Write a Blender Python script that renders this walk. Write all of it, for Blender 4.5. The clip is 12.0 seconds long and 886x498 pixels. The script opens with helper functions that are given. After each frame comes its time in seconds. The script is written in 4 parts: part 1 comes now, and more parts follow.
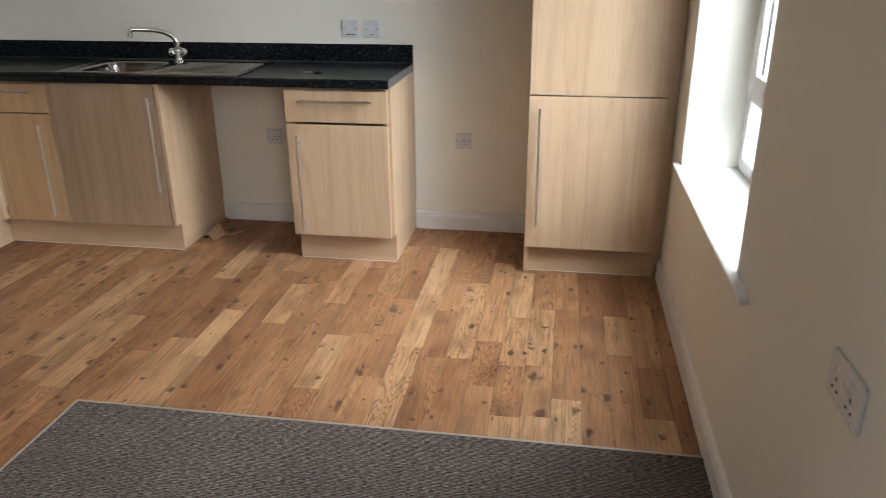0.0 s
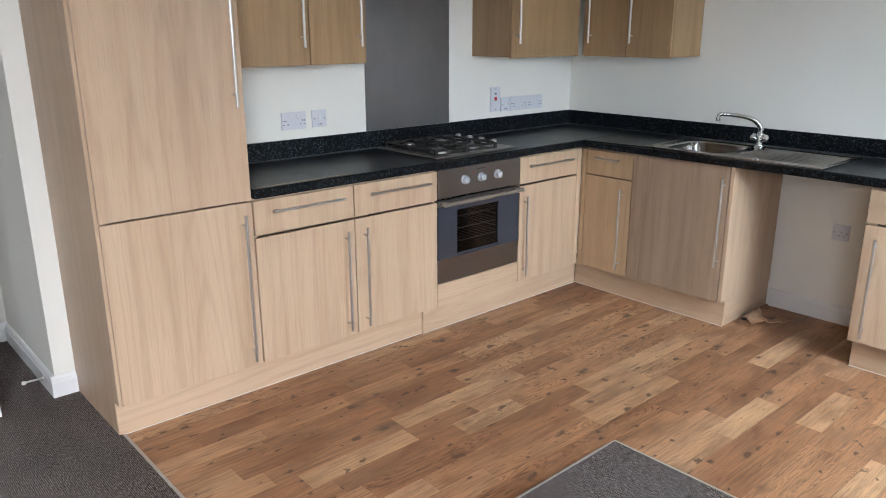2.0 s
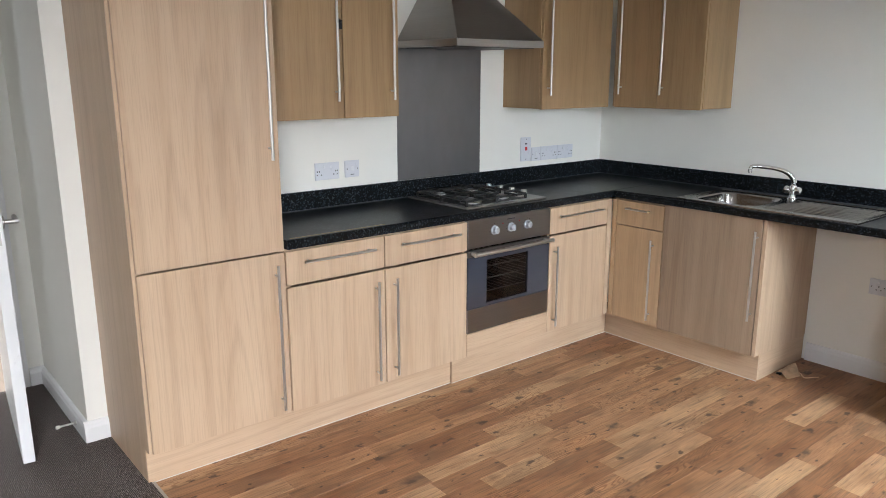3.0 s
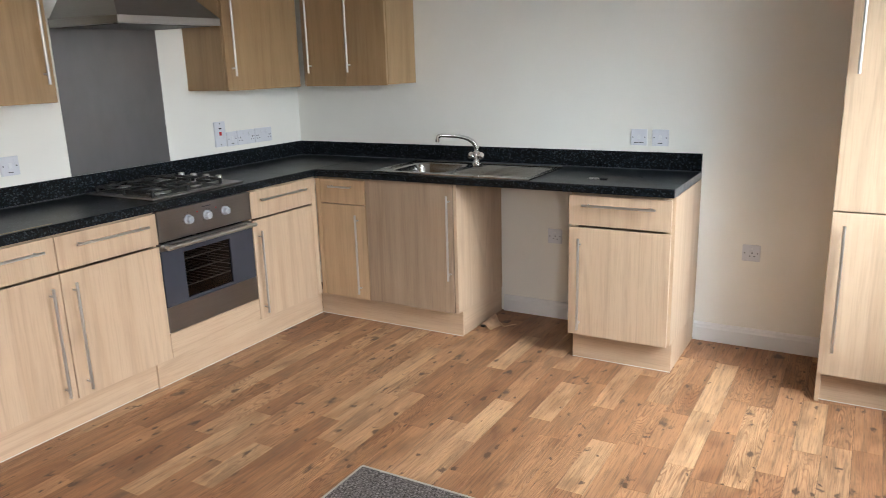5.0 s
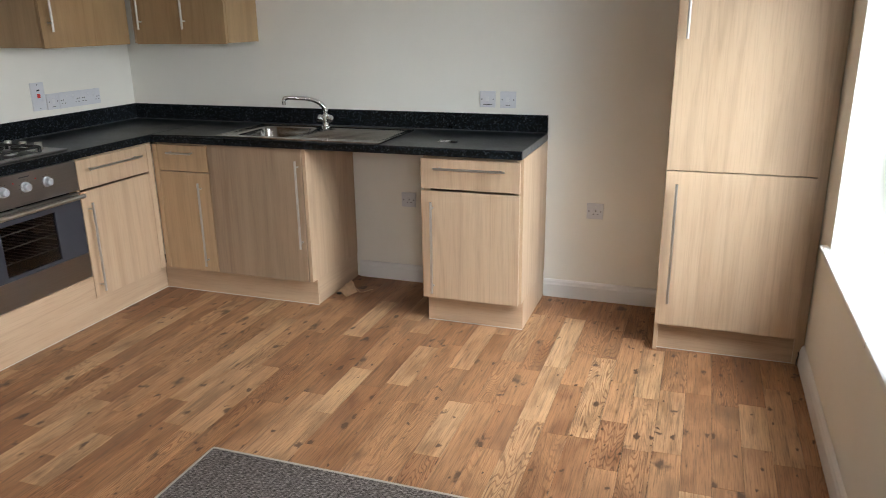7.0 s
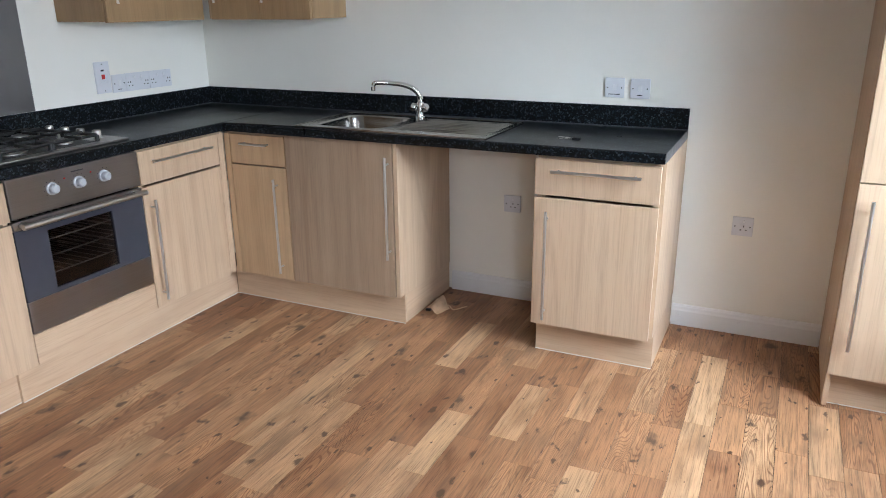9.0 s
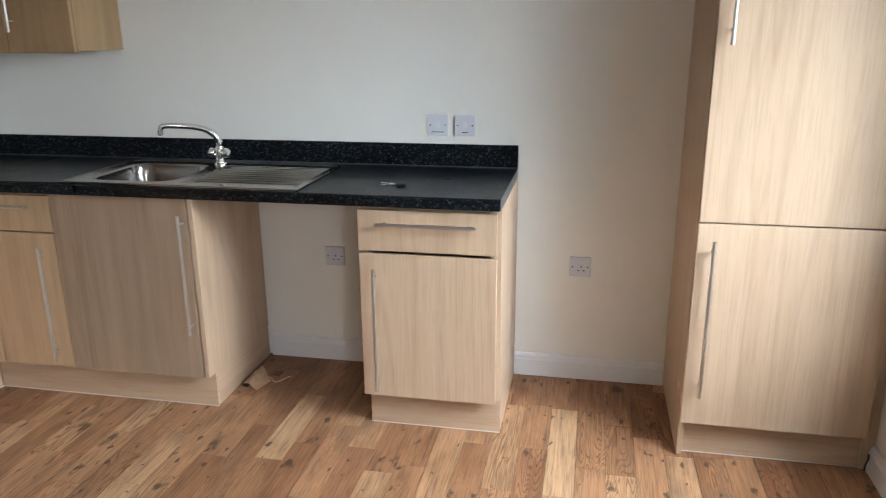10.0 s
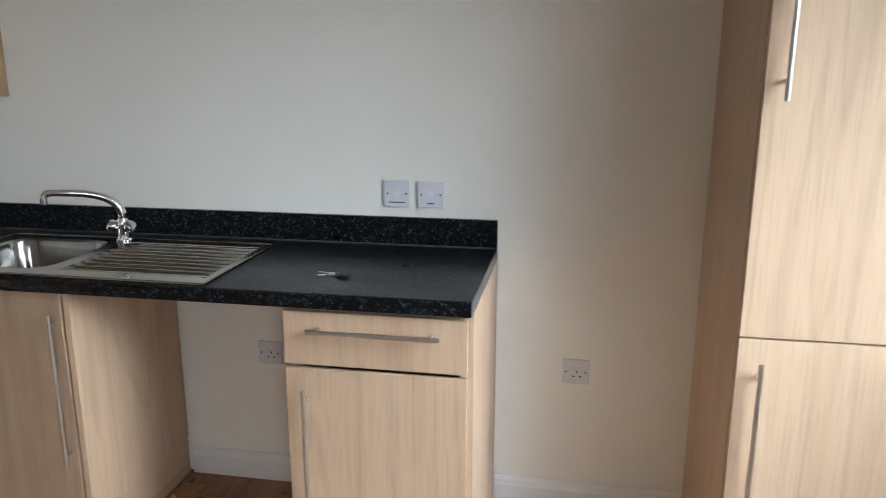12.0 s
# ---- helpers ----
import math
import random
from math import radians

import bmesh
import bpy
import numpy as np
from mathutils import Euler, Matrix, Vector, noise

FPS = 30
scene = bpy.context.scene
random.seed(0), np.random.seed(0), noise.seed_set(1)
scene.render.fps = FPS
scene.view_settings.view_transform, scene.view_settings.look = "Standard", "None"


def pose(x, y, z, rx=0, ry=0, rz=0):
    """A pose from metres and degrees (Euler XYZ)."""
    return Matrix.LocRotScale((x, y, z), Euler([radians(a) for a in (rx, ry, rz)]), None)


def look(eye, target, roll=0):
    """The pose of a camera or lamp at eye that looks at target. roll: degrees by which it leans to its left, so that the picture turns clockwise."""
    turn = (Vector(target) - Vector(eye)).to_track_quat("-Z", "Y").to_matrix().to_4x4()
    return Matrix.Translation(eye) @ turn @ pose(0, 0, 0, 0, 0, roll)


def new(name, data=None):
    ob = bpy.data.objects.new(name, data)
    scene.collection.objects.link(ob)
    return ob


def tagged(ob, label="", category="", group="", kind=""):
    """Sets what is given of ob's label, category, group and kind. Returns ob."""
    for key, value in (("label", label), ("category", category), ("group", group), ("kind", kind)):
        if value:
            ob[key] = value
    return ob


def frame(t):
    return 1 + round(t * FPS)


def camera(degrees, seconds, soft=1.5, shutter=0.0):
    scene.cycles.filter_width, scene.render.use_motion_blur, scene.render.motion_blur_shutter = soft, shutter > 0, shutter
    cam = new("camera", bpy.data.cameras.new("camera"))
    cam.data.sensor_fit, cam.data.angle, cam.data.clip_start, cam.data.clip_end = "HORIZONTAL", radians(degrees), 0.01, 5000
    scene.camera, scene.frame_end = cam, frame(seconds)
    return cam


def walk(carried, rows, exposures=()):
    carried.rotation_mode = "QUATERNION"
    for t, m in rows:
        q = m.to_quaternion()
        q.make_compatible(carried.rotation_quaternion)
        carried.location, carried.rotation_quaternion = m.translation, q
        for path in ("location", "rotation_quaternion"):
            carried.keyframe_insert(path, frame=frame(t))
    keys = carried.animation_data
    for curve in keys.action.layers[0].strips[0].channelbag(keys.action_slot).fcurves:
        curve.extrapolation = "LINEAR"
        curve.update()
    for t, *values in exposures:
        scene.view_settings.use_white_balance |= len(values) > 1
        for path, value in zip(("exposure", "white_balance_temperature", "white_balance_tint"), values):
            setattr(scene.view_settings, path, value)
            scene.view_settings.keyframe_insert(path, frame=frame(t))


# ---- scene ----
cam = camera(61.75, 12.0, soft=0.75, shutter=0.15)
PATH = [
    (0, (3.427, -3.870, 1.433), (3.131, -2.036, 0.694), -0.34),
    (0.5, (3.408, -3.899, 1.448), (2.683, -2.179, 0.730), 0.14),
    (1, (3.373, -3.979, 1.486), (2.311, -2.433, 0.792), 0.49),
    (1.5, (3.306, -4.052, 1.483), (2.023, -2.657, 0.844), 0.25),
    (2, (3.272, -4.085, 1.520), (1.841, -2.807, 0.955), -0.06),
    (2.5, (3.280, -4.089, 1.549), (1.773, -2.873, 1.049), -0.21),
    (2.7, (3.269, -4.090, 1.564), (1.757, -2.873, 1.081), -0.08),
    (4.3, (3.331, -4.029, 1.580), (2.088, -2.513, 1.185), -1.33),
    (4.5, (3.304, -4.017, 1.553), (2.152, -2.439, 1.128), -1.21),
    (5, (3.396, -3.942, 1.495), (2.420, -2.267, 1.005), -1.74),
    (5.5, (3.387, -3.921, 1.490), (2.652, -2.141, 0.947), -1.30),
    (6, (3.444, -3.882, 1.521), (2.875, -2.050, 0.953), -1.05),
    (6.5, (3.469, -3.874, 1.494), (2.950, -2.020, 0.953), -0.73),
    (7, (3.409, -3.868, 1.500), (2.780, -2.066, 0.901), -0.74),
    (7.2, (3.387, -3.859, 1.472), (2.701, -2.087, 0.849), -0.83),
    (8.8, (3.066, -3.463, 1.455), (2.254, -1.756, 0.803), -0.88),
    (9, (3.046, -3.361, 1.440), (2.241, -1.642, 0.810), -0.55),
    (9.5, (2.983, -3.153, 1.441), (2.268, -1.385, 0.837), -0.12),
    (10, (2.931, -2.972, 1.459), (2.557, -1.093, 0.884), -0.45),
    (10.5, (2.888, -2.831, 1.466), (2.759, -0.909, 0.927), -0.50),
    (11, (2.912, -2.648, 1.474), (2.861, -0.710, 0.983), 0.40),
    (11.5, (2.949, -2.480, 1.491), (2.837, -0.537, 1.028), 0.86),
    (12, (2.892, -2.317, 1.465), (2.547, -0.404, 0.996), 0.05),
]
EXPOSURES = [(0.0, -0.3, 6800, 10), (0.5, -0.1, 6150, 10), (1.0, 0.02, 6000, 10), (2.0, 0.14, 6000, 10), (2.7, 0.2, 6100, 10), (4.5, 0.28, 6500, 10), (5.5, 0.15, 6250, 10), (6.5, -0.02, 6250, 10), (7.0, -0.1, 6650, 10), (9.0, 0.18, 5900, 10), (10.0, 0.08, 6150, 10), (11.0, -0.12, 6850, 10), (11.5, -0.16, 6400, 10), (12.0, -0.06, 6150, 10)]
walk(cam, [(t, look(eye, target, roll)) for t, eye, target, roll in PATH], EXPOSURES)

# ---- world, sun, large lights ----
world = bpy.data.worlds.new("overcast_sky")
scene.world = world
world.use_nodes = True
wn, wl = world.node_tree.nodes, world.node_tree.links
sky = wn.new("ShaderNodeTexSky")
sky.sky_type, sky.sun_disc = "NISHITA", False
sky.sun_elevation, sky.sun_rotation = radians(42), radians(-30)
wl.new(sky.outputs["Color"], wn["Background"].inputs["Color"])
wn["Background"].inputs["Strength"].default_value = 0.15

sun_data = bpy.data.lights.new("sun", "SUN")
sun_data.energy, sun_data.angle, sun_data.color = 0.8, radians(12), (1.0, 0.96, 0.9)
sun = new("sun", sun_data)
sun.matrix_world = look((-20, 34, 36), (0, 0, 0))


def window_light(name, eye, way, wide, high, watts, colour, spread):
    """Daylight standing in a window's opening, falling along way."""
    data = bpy.data.lights.new(name, "AREA")
    data.shape, data.size, data.size_y, data.energy, data.color, data.spread = "RECTANGLE", wide, high, watts, colour, radians(spread)
    ob = new(name, data)
    ob.matrix_world = look(eye, Vector(eye) + Vector(way))
    return ob


window_light("window_daylight", (4.55, -1.44, 1.80), (-0.86, 0.30, -1.0), 1.30, 1.60, 108, (0.84, 0.93, 1.0), 112)
# lamp of an added, unseen window, placed to suit how the fronts are lit
window_light("unseen_window_daylight", (4.45, -4.66, 1.75), (-0.80, 0.36, -0.95), 1.40, 1.60, 128, (0.97, 0.97, 0.98), 122)
# fill lamp added to brighten the hall, set in an unseen opening
window_light("hall_fill_light", (-3.55, -4.2, 1.55), (1.0, 0.0, -0.3), 1.1, 1.1, 62, (0.95, 0.98, 1.0), 160)

# ---- materials ----


def material(name):
    m = bpy.data.materials.new(name)
    m.use_nodes = True
    return m, m.node_tree.nodes, m.node_tree.links, m.node_tree.nodes["Principled BSDF"]


def ramp(nodes, stops):
    r = nodes.new("ShaderNodeValToRGB")
    el = r.color_ramp.elements
    while len(el) < len(stops):
        el.new(0.5)
    for e, (p, c) in zip(el, stops):
        e.position, e.color = p, (*c, 1)
    return r


def grey(v):
    return (v, v, v)


def coords(nodes, links, scale, shift=True):
    """Object coordinates, shifted at random from object to object, then scaled."""
    tc, mp = nodes.new("ShaderNodeTexCoord"), nodes.new("ShaderNodeMapping")
    mp.inputs["Scale"].default_value = scale
    if shift:
        info, mul, add = nodes.new("ShaderNodeObjectInfo"), nodes.new("ShaderNodeVectorMath"), nodes.new("ShaderNodeVectorMath")
        mul.operation, add.operation = "MULTIPLY", "ADD"
        mul.inputs[1].default_value = (37.0, 23.0, 51.0)
        links.new(info.outputs["Random"], mul.inputs[0])
        links.new(tc.outputs["Object"], add.inputs[0])
        links.new(mul.outputs[0], add.inputs[1])
        links.new(add.outputs[0], mp.inputs["Vector"])
    else:
        links.new(tc.outputs["Object"], mp.inputs["Vector"])
    return mp.outputs["Vector"]


def noise_tex(nodes, links, vec, scale=1.0, detail=4.0, rough=0.55, distort=0.0):
    n = nodes.new("ShaderNodeTexNoise")
    n.inputs["Scale"].default_value, n.inputs["Detail"].default_value = scale, detail
    n.inputs["Roughness"].default_value, n.inputs["Distortion"].default_value = rough, distort
    links.new(vec, n.inputs["Vector"])
    return n.outputs["Fac"]


def mix(nodes, links, kind, fac, a, b):
    x = nodes.new("ShaderNodeMix")
    x.data_type, x.blend_type = "RGBA", kind
    for sock, val in ((x.inputs[0], fac), (x.inputs[6], a), (x.inputs[7], b)):
        if isinstance(val, (int, float)):
            sock.default_value = val
        elif isinstance(val, tuple):
            sock.default_value = (*val, 1)
        else:
            links.new(val, sock)
    return x.outputs[2]


def bump(nodes, links, bsdf, height, strength, distance):
    b = nodes.new("ShaderNodeBump")
    b.inputs["Strength"].default_value, b.inputs["Distance"].default_value = strength, distance
    links.new(height, b.inputs["Height"])
    links.new(b.outputs["Normal"], bsdf.inputs["Normal"])


def plain(name, colour, rough, metal=0.0, grain=0.04, scale=9.0, relief=0.0, fine=120.0):
    """Paint, plastic or metal: a colour with slight uneven patches, uneven gloss and fine relief."""
    m, n, l, b = material(name)
    v = coords(n, l, (1, 1, 1), False)
    f = noise_tex(n, l, v, scale, 5.0)
    lo, hi = tuple(c * (1 - grain) for c in colour), tuple(min(1, c * (1 + grain)) for c in colour)
    r = ramp(n, [(0.3, lo), (0.7, hi)])
    l.new(f, r.inputs["Fac"])
    l.new(r.outputs["Color"], b.inputs["Base Color"])
    g = noise_tex(n, l, v, scale * 3, 3.0)
    rr = ramp(n, [(0.3, grey(max(0.02, rough * 0.85))), (0.7, grey(min(1, rough * 1.15)))])
    l.new(g, rr.inputs["Fac"])
    l.new(rr.outputs["Color"], b.inputs["Roughness"])
    b.inputs["Metallic"].default_value = metal
    if relief:
        bump(n, l, b, noise_tex(n, l, v, fine, 3.0), 0.35, relief)
    return m


def wood(name, light, mid, dark, across=(13, 13, 0.8)):
    """Printed wood foil: long soft streaks, arched figure and fine pores along the grain."""
    m, n, l, b = material(name)
    v = coords(n, l, across)
    streak = noise_tex(n, l, v, 1.0, 7.0, 0.62, 0.35)
    r = ramp(n, [(0.22, dark), (0.46, mid), (0.70, light)])
    l.new(streak, r.inputs["Fac"])
    v2 = coords(n, l, tuple(a * 0.30 for a in across))
    broad = noise_tex(n, l, v2, 1.0, 2.0, 0.4, 0.6)
    sine = n.new("ShaderNodeMath")
    sine.operation = "MULTIPLY"
    l.new(broad, sine.inputs[0])
    sine.inputs[1].default_value = 60.0
    s2 = n.new("ShaderNodeMath")
    s2.operation = "SINE"
    l.new(sine.outputs[0], s2.inputs[0])
    figure = ramp(n, [(0.0, grey(1.0)), (0.5, grey(0.985)), (0.98, grey(0.80))])
    l.new(s2.outputs[0], figure.inputs["Fac"])
    c1 = mix(n, l, "MULTIPLY", 0.42, r.outputs["Color"], figure.outputs["Color"])
    v3 = coords(n, l, tuple(a * 16 if a > 5 else a * 8 for a in across))
    pores = noise_tex(n, l, v3, 1.0, 2.0, 0.5)
    pr = ramp(n, [(0.36, grey(0.76)), (0.50, grey(1.0))])
    l.new(pores, pr.inputs["Fac"])
    c2 = mix(n, l, "MULTIPLY", 0.38, c1, pr.outputs["Color"])
    blot = noise_tex(n, l, coords(n, l, (3.1, 3.1, 1.3)), 1.0, 3.0)
    br = ramp(n, [(0.3, (0.93, 0.91, 0.90)), (0.7, (1.0, 1.0, 1.0))])
    l.new(blot, br.inputs["Fac"])
    c3 = mix(n, l, "MULTIPLY", 0.8, c2, br.outputs["Color"])
    l.new(c3, b.inputs["Base Color"])
    b.inputs["Roughness"].default_value = 0.42
    b.inputs["Specular IOR Level"].default_value = 0.4
    bump(n, l, b, pores, 0.12, 0.0006)
    return m


OAK = wood("oak_foil_upright", (0.565, 0.415, 0.285), (0.525, 0.378, 0.254), (0.455, 0.318, 0.206))
OAK_FLAT_X = wood("oak_foil_along_x", (0.565, 0.415, 0.285), (0.525, 0.378, 0.254), (0.455, 0.318, 0.206), (0.8, 13, 13))
OAK_FLAT_Y = wood("oak_foil_along_y", (0.565, 0.415, 0.285), (0.525, 0.378, 0.254), (0.455, 0.318, 0.206), (13, 0.8, 13))
# golden finish, its colour also darkened for the weaker light on the wall units
OAK_GOLD_SHADED = wood("oak_foil_golden_shaded", (0.405, 0.268, 0.140), (0.365, 0.236, 0.120), (0.305, 0.190, 0.093))
OAK_HONEY = wood("oak_foil_honey", (0.500, 0.348, 0.208), (0.460, 0.314, 0.184), (0.395, 0.262, 0.148))
OAK_GREY = wood("oak_foil_greyed", (0.39, 0.282, 0.194), (0.325, 0.229, 0.154), (0.235, 0.158, 0.102), (15, 15, 0.8))

WALL = plain("cream_wall_paint", (0.86, 0.845, 0.785), 0.65, grain=0.018, scale=2.2, relief=0.0008, fine=170)
CEILING = plain("white_ceiling_paint", (0.70, 0.69, 0.67), 0.8, grain=0.02, scale=2, relief=0.0008)
GLOSS = plain("white_gloss_paint", (0.80, 0.80, 0.80), 0.32, grain=0.02, scale=5, relief=0.0003, fine=40)
UPVC = plain("white_upvc", (0.82, 0.83, 0.84), 0.42, grain=0.015)
PLATE = plain("white_socket_plastic", (0.70, 0.71, 0.745), 0.3, grain=0.02)
ROCKER = plain("rocker_plastic", (0.80, 0.81, 0.83), 0.25, grain=0.02)
DARK = plain("black_plastic", (0.012, 0.012, 0.013), 0.4, grain=0.2)
HOLE = plain("dark_slot", (0.02, 0.02, 0.02), 0.8, grain=0.2)
RED = plain("red_rocker", (0.55, 0.03, 0.03), 0.3, grain=0.05)
GREYPRINT = plain("grey_print", (0.07, 0.07, 0.08), 0.5, grain=0.05)
CARCASS = plain("carcass_board", (0.45, 0.33, 0.21), 0.6, grain=0.05)
RUBBER = plain("white_rubber", (0.7, 0.68, 0.62), 0.6, grain=0.05)
SEALANT = plain("white_sealant", (0.62, 0.60, 0.56), 0.45, grain=0.1, scale=40)


def steel(name, colour, rough, across, relief=0.12):
    m, n, l, b = material(name)
    v = coords(n, l, across)
    f = noise_tex(n, l, v, 1.0, 3.0)
    r = ramp(n, [(0.3, tuple(c * 0.9 for c in colour)), (0.7, colour)])
    l.new(f, r.inputs["Fac"])
    smear = noise_tex(n, l, coords(n, l, (4, 4, 4)), 1.0, 4.0, 0.6, 0.8)
    rr = ramp(n, [(0.3, grey(rough * 0.85)), (0.75, grey(min(1, rough * 1.25)))])
    l.new(smear, rr.inputs["Fac"])
    l.new(r.outputs["Color"], b.inputs["Base Color"])
    l.new(rr.outputs["Color"], b.inputs["Roughness"])
    b.inputs["Metallic"].default_value = 1.0
    bump(n, l, b, f, relief, 0.0004)
    return m


STEEL = steel("brushed_steel", (0.56, 0.55, 0.54), 0.30, (6, 6, 400))
STEEL_PANEL = steel("brushed_splashback_steel", (0.265, 0.255, 0.262), 0.40, (7, 7, 3), 0.01)
STEEL_HOOD = steel("brushed_hood_steel", (0.36, 0.345, 0.33), 0.34, (6, 6, 420), 0.08)
STEEL_SINK = steel("satin_sink_steel", (0.33, 0.318, 0.305), 0.16, (300, 8, 300), 0.06)
HANDLE = plain("satin_nickel_bar", (0.60, 0.585, 0.56), 0.36, 1.0, grain=0.02, scale=4)
CHROME = plain("polished_chrome", (0.78, 0.78, 0.78), 0.07, 1.0, grain=0.02)
IRON = plain("black_cast_iron", (0.014, 0.014, 0.014), 0.5, grain=0.25, scale=60, relief=0.0006)
KNOB = plain("grey_knob_plastic", (0.40, 0.42, 0.45), 0.3, grain=0.03)
NICKEL = plain("bright_nickel", (0.86, 0.85, 0.82), 0.3, 1.0, grain=0.02)
BRASS = plain("dull_brass_strip", (0.34, 0.27, 0.16), 0.4, 0.6, grain=0.1, scale=30)
PAPER = plain("brown_cardboard", (0.70, 0.50, 0.32), 0.85, grain=0.15, scale=30, relief=0.001)
OVENBLUE = plain("smoked_blue_glass", (0.042, 0.045, 0.058), 0.10, grain=0.05)
OVENFASCIA = steel("oven_fascia_steel", (0.30, 0.285, 0.28), 0.34, (6, 6, 420), 0.06)
OVENVOID = plain("oven_enamel", (0.02, 0.018, 0.017), 0.35, grain=0.2)


def worktop_material():
    m, n, l, b = material("black_flecked_laminate")
    v = coords(n, l, (1, 1, 1), False)
    vo = n.new("ShaderNodeTexVoronoi")
    vo.inputs["Scale"].default_value = 165
    wob = n.new("ShaderNodeVectorMath")
    wob.operation = "ADD"
    no = n.new("ShaderNodeTexNoise")
    no.inputs["Scale"].default_value, no.inputs["Detail"].default_value = 120, 2
    l.new(v, no.inputs["Vector"])
    sc = n.new("ShaderNodeVectorMath")
    sc.operation = "SCALE"
    sc.inputs["Scale"].default_value = 0.012
    l.new(no.outputs["Color"], sc.inputs[0])
    l.new(v, wob.inputs[0])
    l.new(sc.outputs[0], wob.inputs[1])
    l.new(wob.outputs[0], vo.inputs["Vector"])
    fleck = ramp(n, [(0.0, (0.0015, 0.0017, 0.002)), (0.58, (0.0018, 0.0022, 0.0028)), (0.74, (0.006, 0.009, 0.013)), (0.90, (0.021, 0.029, 0.037)), (0.99, (0.052, 0.062, 0.068))])
    bw = n.new("ShaderNodeSeparateColor")
    l.new(vo.outputs["Color"], bw.inputs["Color"])
    l.new(bw.outputs["Red"], fleck.inputs["Fac"])
    l.new(fleck.outputs["Color"], b.inputs["Base Color"])
    sm = noise_tex(n, l, v, 5.0, 5.0, 0.6, 0.5)
    rr = ramp(n, [(0.3, grey(0.27)), (0.7, grey(0.33))])
    l.new(sm, rr.inputs["Fac"])
    l.new(rr.outputs["Color"], b.inputs["Roughness"])
    b.inputs["Specular IOR Level"].default_value = 0.2
    return m


WORKTOP = worktop_material()


def plank_material():
    """Each strip of the floor takes its own tone; knots, rings and grain run along it."""
    m, n, l, b = material("rustic_oak_vinyl")
    info = n.new("ShaderNodeObjectInfo")
    tone = ramp(n, [(0.0, (0.265, 0.124, 0.060)), (0.30, (0.325, 0.163, 0.080)), (0.55, (0.375, 0.198, 0.101)), (0.70, (0.410, 0.228, 0.121)), (0.84, (0.450, 0.268, 0.146)), (0.96, (0.495, 0.312, 0.175)), (1.0, (0.310, 0.152, 0.076))])
    l.new(info.outputs["Random"], tone.inputs["Fac"])
    grain = noise_tex(n, l, coords(n, l, (95, 3.2, 3.2)), 1.0, 6.0, 0.62, 0.4)
    gr = ramp(n, [(0.27, grey(0.40)), (0.46, grey(0.95)), (0.72, grey(1.22))])
    l.new(grain, gr.inputs["Fac"])
    c = mix(n, l, "MULTIPLY", 0.85, tone.outputs["Color"], gr.outputs["Color"])
    blot = noise_tex(n, l, coords(n, l, (11, 3.5, 3.5)), 1.0, 3.0, 0.5, 0.5)
    bl = ramp(n, [(0.32, (0.70, 0.63, 0.57)), (0.52, (1.0, 1.0, 1.0)), (0.8, (1.18, 1.16, 1.10))])
    l.new(blot, bl.inputs["Fac"])
    c = mix(n, l, "MULTIPLY", 1.0, c, bl.outputs["Color"])
    fine = noise_tex(n, l, coords(n, l, (300, 9.0, 9.0)), 1.0, 3.0, 0.6, 0.2)
    fr2 = ramp(n, [(0.34, grey(0.62)), (0.48, grey(1.0)), (0.70, grey(1.14))])
    l.new(fine, fr2.inputs["Fac"])
    c = mix(n, l, "MULTIPLY", 0.95, c, fr2.outputs["Color"])
    # growth rings on some strips
    rv = noise_tex(n, l, coords(n, l, (12, 1.2, 1.2)), 1.0, 2.0, 0.4, 0.2)
    mu, si = n.new("ShaderNodeMath"), n.new("ShaderNodeMath")
    mu.operation, si.operation = "MULTIPLY", "SINE"
    mu.inputs[1].default_value = 240.0
    l.new(rv, mu.inputs[0])
    l.new(mu.outputs[0], si.inputs[0])
    rings = ramp(n, [(0.30, grey(1.04)), (0.85, (0.50, 0.40, 0.33))])
    l.new(si.outputs[0], rings.inputs["Fac"])
    pick = n.new("ShaderNodeMath")
    pick.operation = "MULTIPLY"
    pick.inputs[1].default_value = 7.31
    fr = n.new("ShaderNodeMath")
    fr.operation = "FRACT"
    l.new(info.outputs["Random"], pick.inputs[0])
    l.new(pick.outputs[0], fr.inputs[0])
    sel = ramp(n, [(0.60, grey(0.06)), (0.78, grey(0.76))])
    l.new(fr.outputs[0], sel.inputs["Fac"])
    c = mix(n, l, "MULTIPLY", sel.outputs["Color"], c, rings.outputs["Color"])
    # knots of uneven size and outline: small dark ones and larger smoky ones
    for scale, size, keep, colour, warp, depth in (((5.0, 2.6, 2.6), (0.02, 0.30), 0.36, (0.16, 0.084, 0.046), 0.34, 0.60), ((11.5, 6.2, 6.2), (0.050, 0.095), 0.30, (0.060, 0.026, 0.013), 0.34, 0.88), ((6.6, 3.8, 3.8), (0.030, 0.115), 0.44, (0.060, 0.029, 0.016), 0.55, 0.88)):
        base = coords(n, l, scale)
        rough_edge = n.new("ShaderNodeTexNoise")
        rough_edge.inputs["Scale"].default_value, rough_edge.inputs["Detail"].default_value = 5.0, 5.0
        l.new(base, rough_edge.inputs["Vector"])
        s = n.new("ShaderNodeVectorMath")
        s.operation = "SCALE"
        s.inputs["Scale"].default_value = warp
        l.new(rough_edge.outputs["Color"], s.inputs[0])
        a = n.new("ShaderNodeVectorMath")
        a.operation = "ADD"
        l.new(base, a.inputs[0])
        l.new(s.outputs[0], a.inputs[1])
